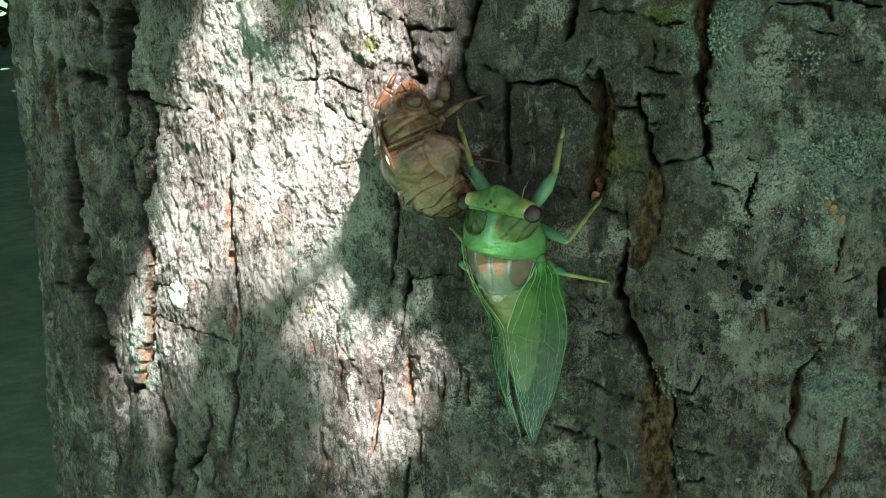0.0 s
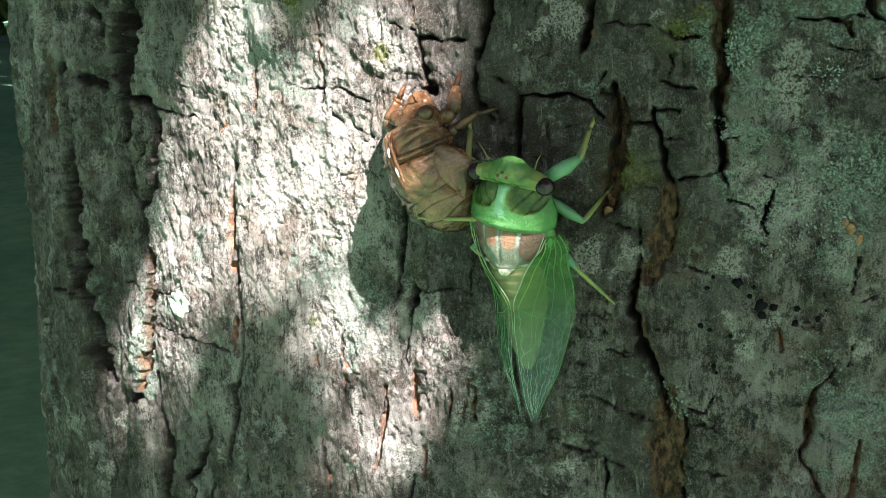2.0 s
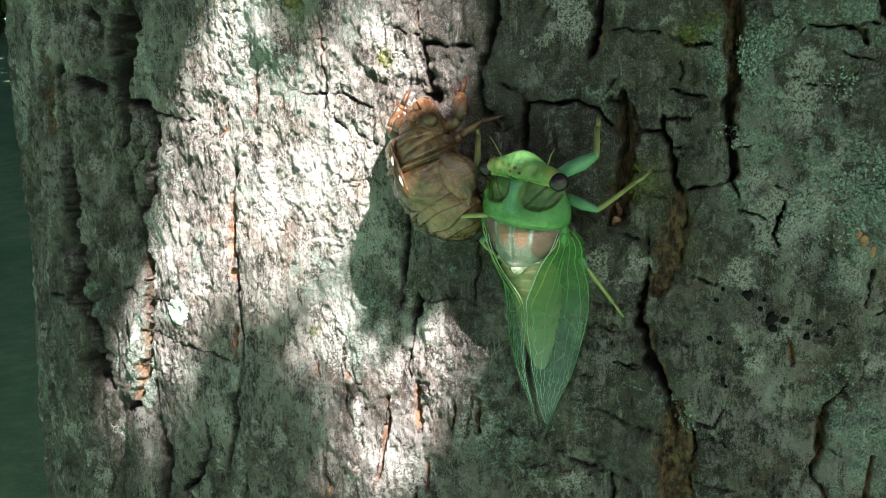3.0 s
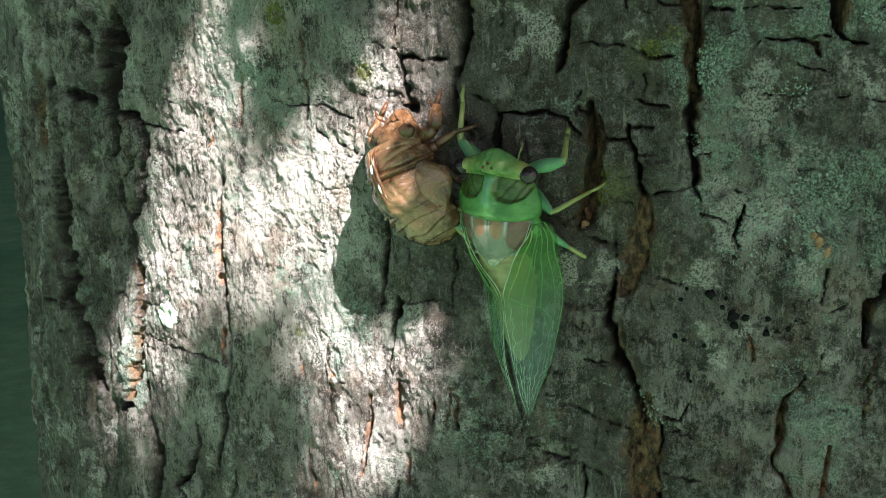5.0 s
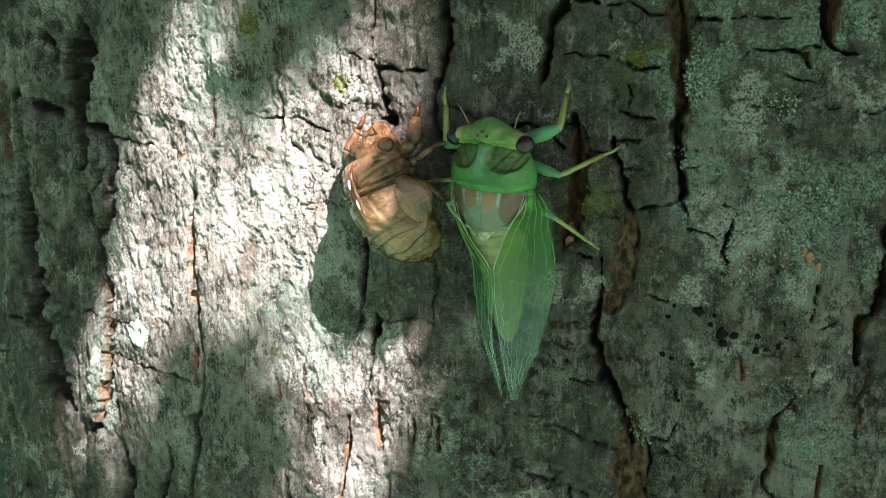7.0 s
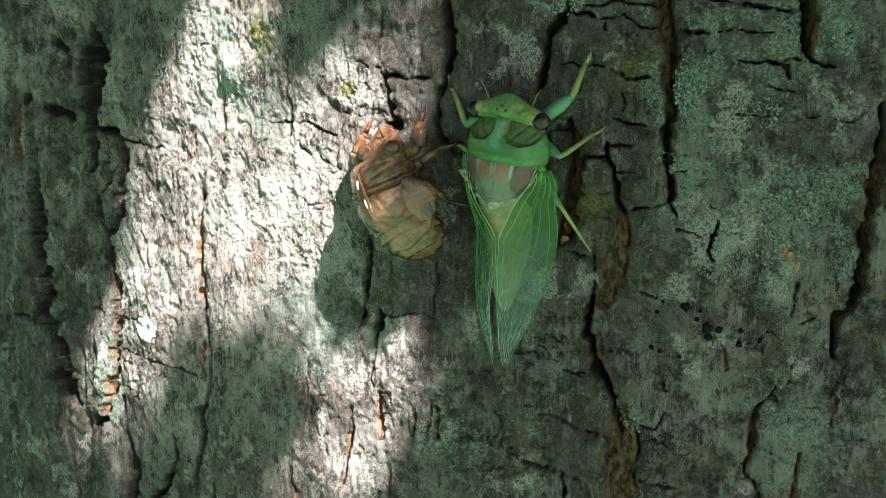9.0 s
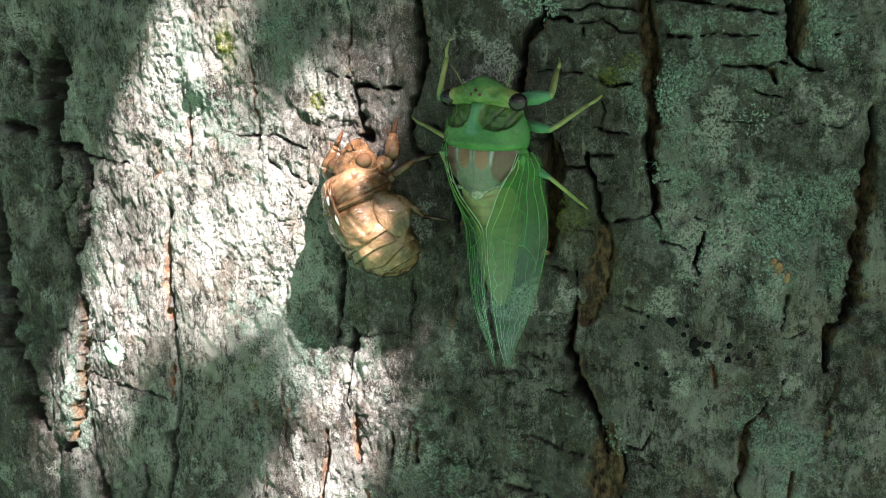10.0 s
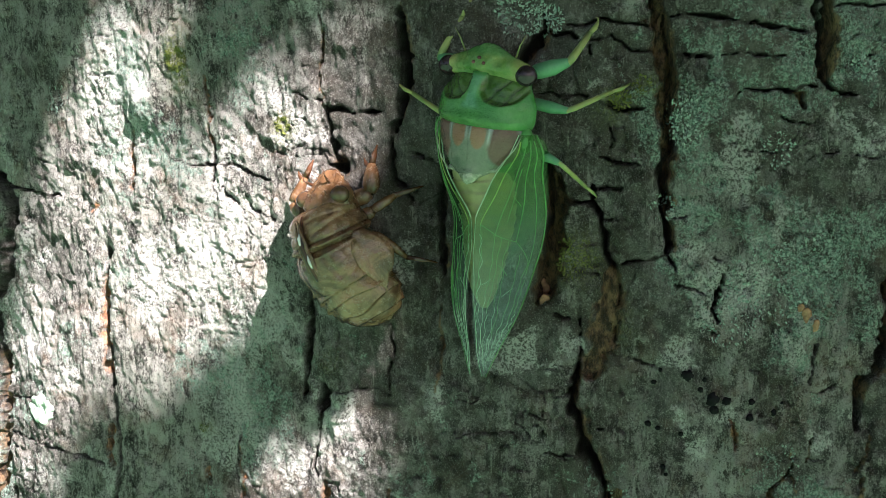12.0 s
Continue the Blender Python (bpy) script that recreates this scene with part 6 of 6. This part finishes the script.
# ---- trees beyond the lawn, and unseen ones added round it ----
def far_tree(x, y, tall, wide, seed):
    rng = random.Random(seed)
    thing = tagged(new("far_tree"), "dark green tree round the lawn", "tree", "trees beyond the lawn")
    thing.location = (x, y, rise(y))
    part("trunk", tube([(0, 0, -50), (60, 0, tall * 300), (0, 80, tall * 650)], [wide * 45, wide * 34, wide * 18], 10), TWIG, thing)
    bm = bmesh.new()
    for _ in range(2200):
        v = Vector((rng.uniform(-1, 1), rng.uniform(-1, 1), rng.uniform(-1, 1)))
        if v.length > 1 or noise.noise(v * 2 + Vector((seed, 0, 0))) < -0.15:
            continue
        o = Vector((v.x * wide, v.y * wide, tall * 0.48 + v.z * tall * 0.5))
        d = Vector((rng.uniform(-1, 1), rng.uniform(-1, 1), rng.uniform(-1, 0.4))).normalized()
        leaf_faces(bm, o, d, (Vector((0, -0.4, 1)) - d * d.dot(Vector((0, -0.4, 1)))).normalized(), rng.uniform(0.35, 0.8))
    part("crown", bm, FOLIAGE, thing, smooth=False)


for k, (x, y, tall, wide) in enumerate(((-9, 24, 7, 3.2), (-14, 22, 8, 3.6), (-19, 25, 7, 3.4), (-5, 27, 8, 3.5), (-25, 24, 8, 4),
                                         # these are out of view, added to block low sky and fill reflections
                                         (12, -23, 6, 4), (4, -27, 6.5, 5), (-6, -24, 6, 5), (-14, -19, 6.5, 4.5), (-18, -3, 12, 5), (17, -8, 13, 6), (18, 5, 12, 5), (-20, 10, 8, 4))):
    far_tree(x, y, tall, wide, 20 + k)


# ---- what moves ----
# cicada: seconds, u, v, height, yaw, pitch, roll
CLIMB = [
    (0, -96.98, 52.32, 2.59, 0.102, 0.098, -0.265),
    (0.5, -98.39, 56.13, 2.57, 0.084, 0.097, -0.265),
    (1, -96.92, 57.81, 2.59, 0.127, 0.098, -0.272),
    (1.5, -97.89, 56.88, 2.65, 0.124, 0.100, -0.272),
    (2, -97.18, 60.20, 2.63, 0.071, 0.099, -0.273),
    (2.5, -97.05, 61.56, 2.62, 0.092, 0.098, -0.273),
    (3, -95.89, 62.70, 2.67, 0.079, 0.102, -0.279),
    (5, -96.13, 63.85, 0.67, 0.126, 0.042, -0.281),
    (5.5, -96.27, 65.79, 0.20, 0.217, 0.020, -0.287),
    (6, -95.97, 68.45, 0.17, 0.133, 0.012, -0.289),
    (6.5, -94.32, 70.43, 0.16, 0.094, 0.001, -0.284),
    (7, -94.22, 71.45, 0.15, 0.099, -0.008, -0.286),
    (9, -92.06, 76.57, 0.09, 0.016, -0.043, -0.293),
    (9.5, -92.32, 77.92, 0.07, 0.017, -0.046, -0.294),
    (10, -90.72, 81.07, 0.06, 0.102, -0.054, -0.329),
    (10.5, -91.09, 82.53, 0.03, 0.088, -0.056, -0.362),
    (11, -89.35, 84.24, 0.03, 0.032, -0.072, -0.398),
    (11.5, -89.77, 86.71, 0.00, 0.018, -0.075, -0.409),
    (12, -89.68, 89.56, -0.05, 0.003, -0.076, -0.420),
]
# feet on the bark: seconds, u, v
FEET = {}
FEET["fr"] = [(0, -87.8, 76.7), (0.5, -88.4, 75.4), (1, -89.2, 76.3), (1.5, -81.4, 81.2), (2, -84.7, 81.0), (2.5, -84.6, 82.2), (3, -85.4, 82.4), (5, -85.1, 82.6), (5.5, -81.1, 94.1), (6, -82.9, 93.1), (6.5, -81.4, 94.1), (7, -81.8, 92.8), (9, -77.0, 100.1), (9.5, -76.4, 100.9), (10, -78.7, 99.6), (10.5, -73.0, 107.2), (11, -73.7, 108.9), (11.5, -73.8, 108.8), (12, -73.0, 108.9)]
FEET["fl"] = [(0, -109.6, 80.4), (0.5, -109.8, 80.6), (1, -108.5, 80.8), (1.5, -109.1, 81.1), (2, -108.3, 80.9), (2.5, -108.8, 81.1), (3, -107.9, 81.0), (5, -105.2, 89.8), (5.5, -106.3, 91.0), (6, -105.5, 90.1), (6.5, -106.1, 90.8), (7, -105.1, 91.5), (9, -105.1, 95.0), (9.5, -99.4, 105.1), (10, -99.4, 103.5), (10.5, -99.1, 104.5), (11, -98.8, 106.3), (11.5, -95.7, 111.7), (12, -93.5, 113.0)]
FEET["mr"] = [(0, -80.7, 63.4), (0.5, -79.4, 61.9), (1, -77.1, 68.5), (1.5, -82.2, 68.1), (2, -82.0, 67.9), (2.5, -77.1, 67.9), (3, -76.0, 72.8), (5, -78.1, 71.8), (5.5, -77.3, 71.7), (6, -77.5, 72.8), (6.5, -73.5, 80.5), (7, -72.8, 81.0), (9, -74.3, 85.8), (9.5, -72.7, 86.0), (10, -71.1, 93.1), (10.5, -70.6, 93.6), (11, -71.5, 93.7), (11.5, -68.1, 96.5), (12, -68.1, 99.0)]
FEET["hr"] = [(0, -79.2, 47.3), (1, -79.2, 47.2), (1.5, -80.4, 46.5), (2.5, -80.5, 46.3), (3, -80.2, 46.2), (5, -76.5, 52.9), (5.5, -77.6, 53.4), (6.5, -77.6, 53.5), (7, -76.4, 62.5), (9, -76.8, 61.7), (9.5, -76.4, 60.5), (10, -73.8, 72.4), (10.5, -73.0, 73.6), (11, -73.8, 73.4), (12, -73.3, 81.0)]
FEET["ml"] = [(0, -112.0, 57.0), (0.9, -112.0, 58.0), (1.5, -113.8, 62.3), (2, -113.8, 63.1), (2.5, -114.5, 65.1), (3, -113.7, 64.8), (5, -113.0, 65.7), (6.5, -110.0, 73.4), (7, -110.0, 74.4), (9, -107.0, 82.8), (10, -106.7, 89.4), (11, -106.3, 96.5), (12, -106.0, 99.7)]
FEET["hl"] = [(0, -99.0, 44.0), (2.5, -99.0, 51.0), (5, -99.0, 55.0), (7, -98.0, 61.0), (9, -95.0, 68.0), (12, -95.5, 83.0)]


def foot_at(key, t):
    rows = FEET[key]
    ts = [r[0] for r in rows]
    u, v = np.interp(t, ts, [r[1] for r in rows]), np.interp(t, ts, [r[2] for r in rows])
    lift = np.interp(t, (0, 0.9, 1.2, 3.0, 4.2), (0, 0, 11.5, 11.5, 0)) if key == "ml" else 0.0      # this foot rests on the shell for a while
    return on_bark(u, v, bark_height(u, v) + 0.4 + lift).translation


def bend_leg(key, home, t):
    """Thigh and shin that reach from the hip to the foot's hold."""
    hip = Vector(HIPS[key]) * MM
    a, b, _ = (x * MM for x in BONES[key[0]])
    way = home.inverted() @ foot_at(key, t) - hip
    far = min(max(way.length, abs(a - b) + 0.0005), (a + b) * 0.995)
    d = way.normalized()
    side = 1 if key[1] == "r" else -1
    pole = Vector(({"f": 1.0, "m": 0.2, "h": 0.4}[key[0]] * side, {"f": -0.15, "m": -0.3, "h": 0.2}[key[0]], {"f": 0.25, "m": 0.55, "h": 0.8}[key[0]]))
    pole = (pole - d * pole.dot(d)).normalized()
    c = (a * a + far * far - b * b) / (2 * a * far)
    knee = d * (a * c) + pole * (a * math.sqrt(max(0, 1 - c * c)))
    y = knee.normalized()
    x = d.cross(pole).normalized()
    z = x.cross(y)
    thigh = Matrix(((x.x, y.x, z.x, hip.x), (x.y, y.y, z.y, hip.y), (x.z, y.z, z.z, hip.z), (0, 0, 0, 1)))
    to = thigh.inverted() @ (hip + d * far) - Vector((0, a, 0))
    shin = Matrix.Translation((0, a, 0)) @ Matrix.Rotation(math.atan2(to.z, to.y), 4, "X")
    return thigh, shin


# spray: seconds, and how far it has swung aside from the shell's sunbeam, in millimetres
SWAY = [(0, 0), (0.9, 2), (1.25, 34), (1.6, 30), (1.9, 4), (2.5, 0), (3.2, 1), (4.8, 2), (5.1, 5), (5.5, 9), (6.2, 8), (6.6, 7), (7.0, 4), (7.2, 4), (8.8, 2), (9.1, 3),
        (9.5, 34), (9.8, 9), (10.2, 7), (10.6, 8), (11.0, 10), (11.3, 30), (11.45, 5), (12.0, 2)]


# second spray: seconds, and how far it has swung aside from the insect's sunbeam
COVER = [(0, 4), (0.5, 14), (0.9, 40), (2.0, 44), (3.2, 36), (4.8, 12), (5.5, 10), (9.0, 11), (12.0, 13)]


# high spray: seconds, how far it has lifted out of the light, and how far aside
LIFT = [(0, 31, 2), (3.2, 31, 2), (4.8, 24, 0), (5.2, 17, 0), (5.6, 13, 0), (6.0, 21, 0), (6.5, 24, 0), (7.2, 26, 2), (8.8, 25, 6), (9.5, 24, 8), (10.5, 22, 8), (11.3, 25, 7), (12.0, 27, 5)]


# low spray: seconds, and how far it has risen
RISE = [(0, 0), (3.2, 0), (7.2, 2), (8.8, 5), (10.0, 8), (11.0, 11), (12.0, 15)]


def sway_pose(aside, u=-115, v=73, far=0.42, lift=0.0):
    """The spray hangs across the sunbeam that meets the bark at u, v."""
    up = Vector((0, 0, 1))
    x = up.cross(S).normalized()
    y = S.cross(x).normalized()
    o = on_bark(u, v, 8.0).translation + S * far + x * (aside * 0.001) + y * ((lift - 0.4 * aside) * 0.001)
    return Matrix(((x.x, y.x, S.x, o.x), (x.y, y.y, S.y, o.y), (x.z, y.z, S.z, o.z), (0, 0, 0, 1)))


def motions():
    walk(spray, [(t, sway_pose(a)) for t, a in SWAY])
    walk(cover, [(t, sway_pose(a, -108, 76, 0.5)) for t, a in COVER])
    walk(droop, [(t, sway_pose(b, -117, 98, 0.9, a + 0.4 * b)) for t, a, b in LIFT])
    walk(rising, [(t, sway_pose(0.6 * a, -170, -2, 0.95, 1.0 * a)) for t, a in RISE])
    homes = [(t, on_bark(*p)) for t, *p in CLIMB]
    walk(cicada, homes)
    for key, (thigh, shin) in LEGS.items():
        bends = [(t, *bend_leg(key, home, t)) for t, home in homes]
        walk(thigh, [(t, m) for t, m, _ in bends])
        walk(shin, [(t, m) for t, _, m in bends])


motions()
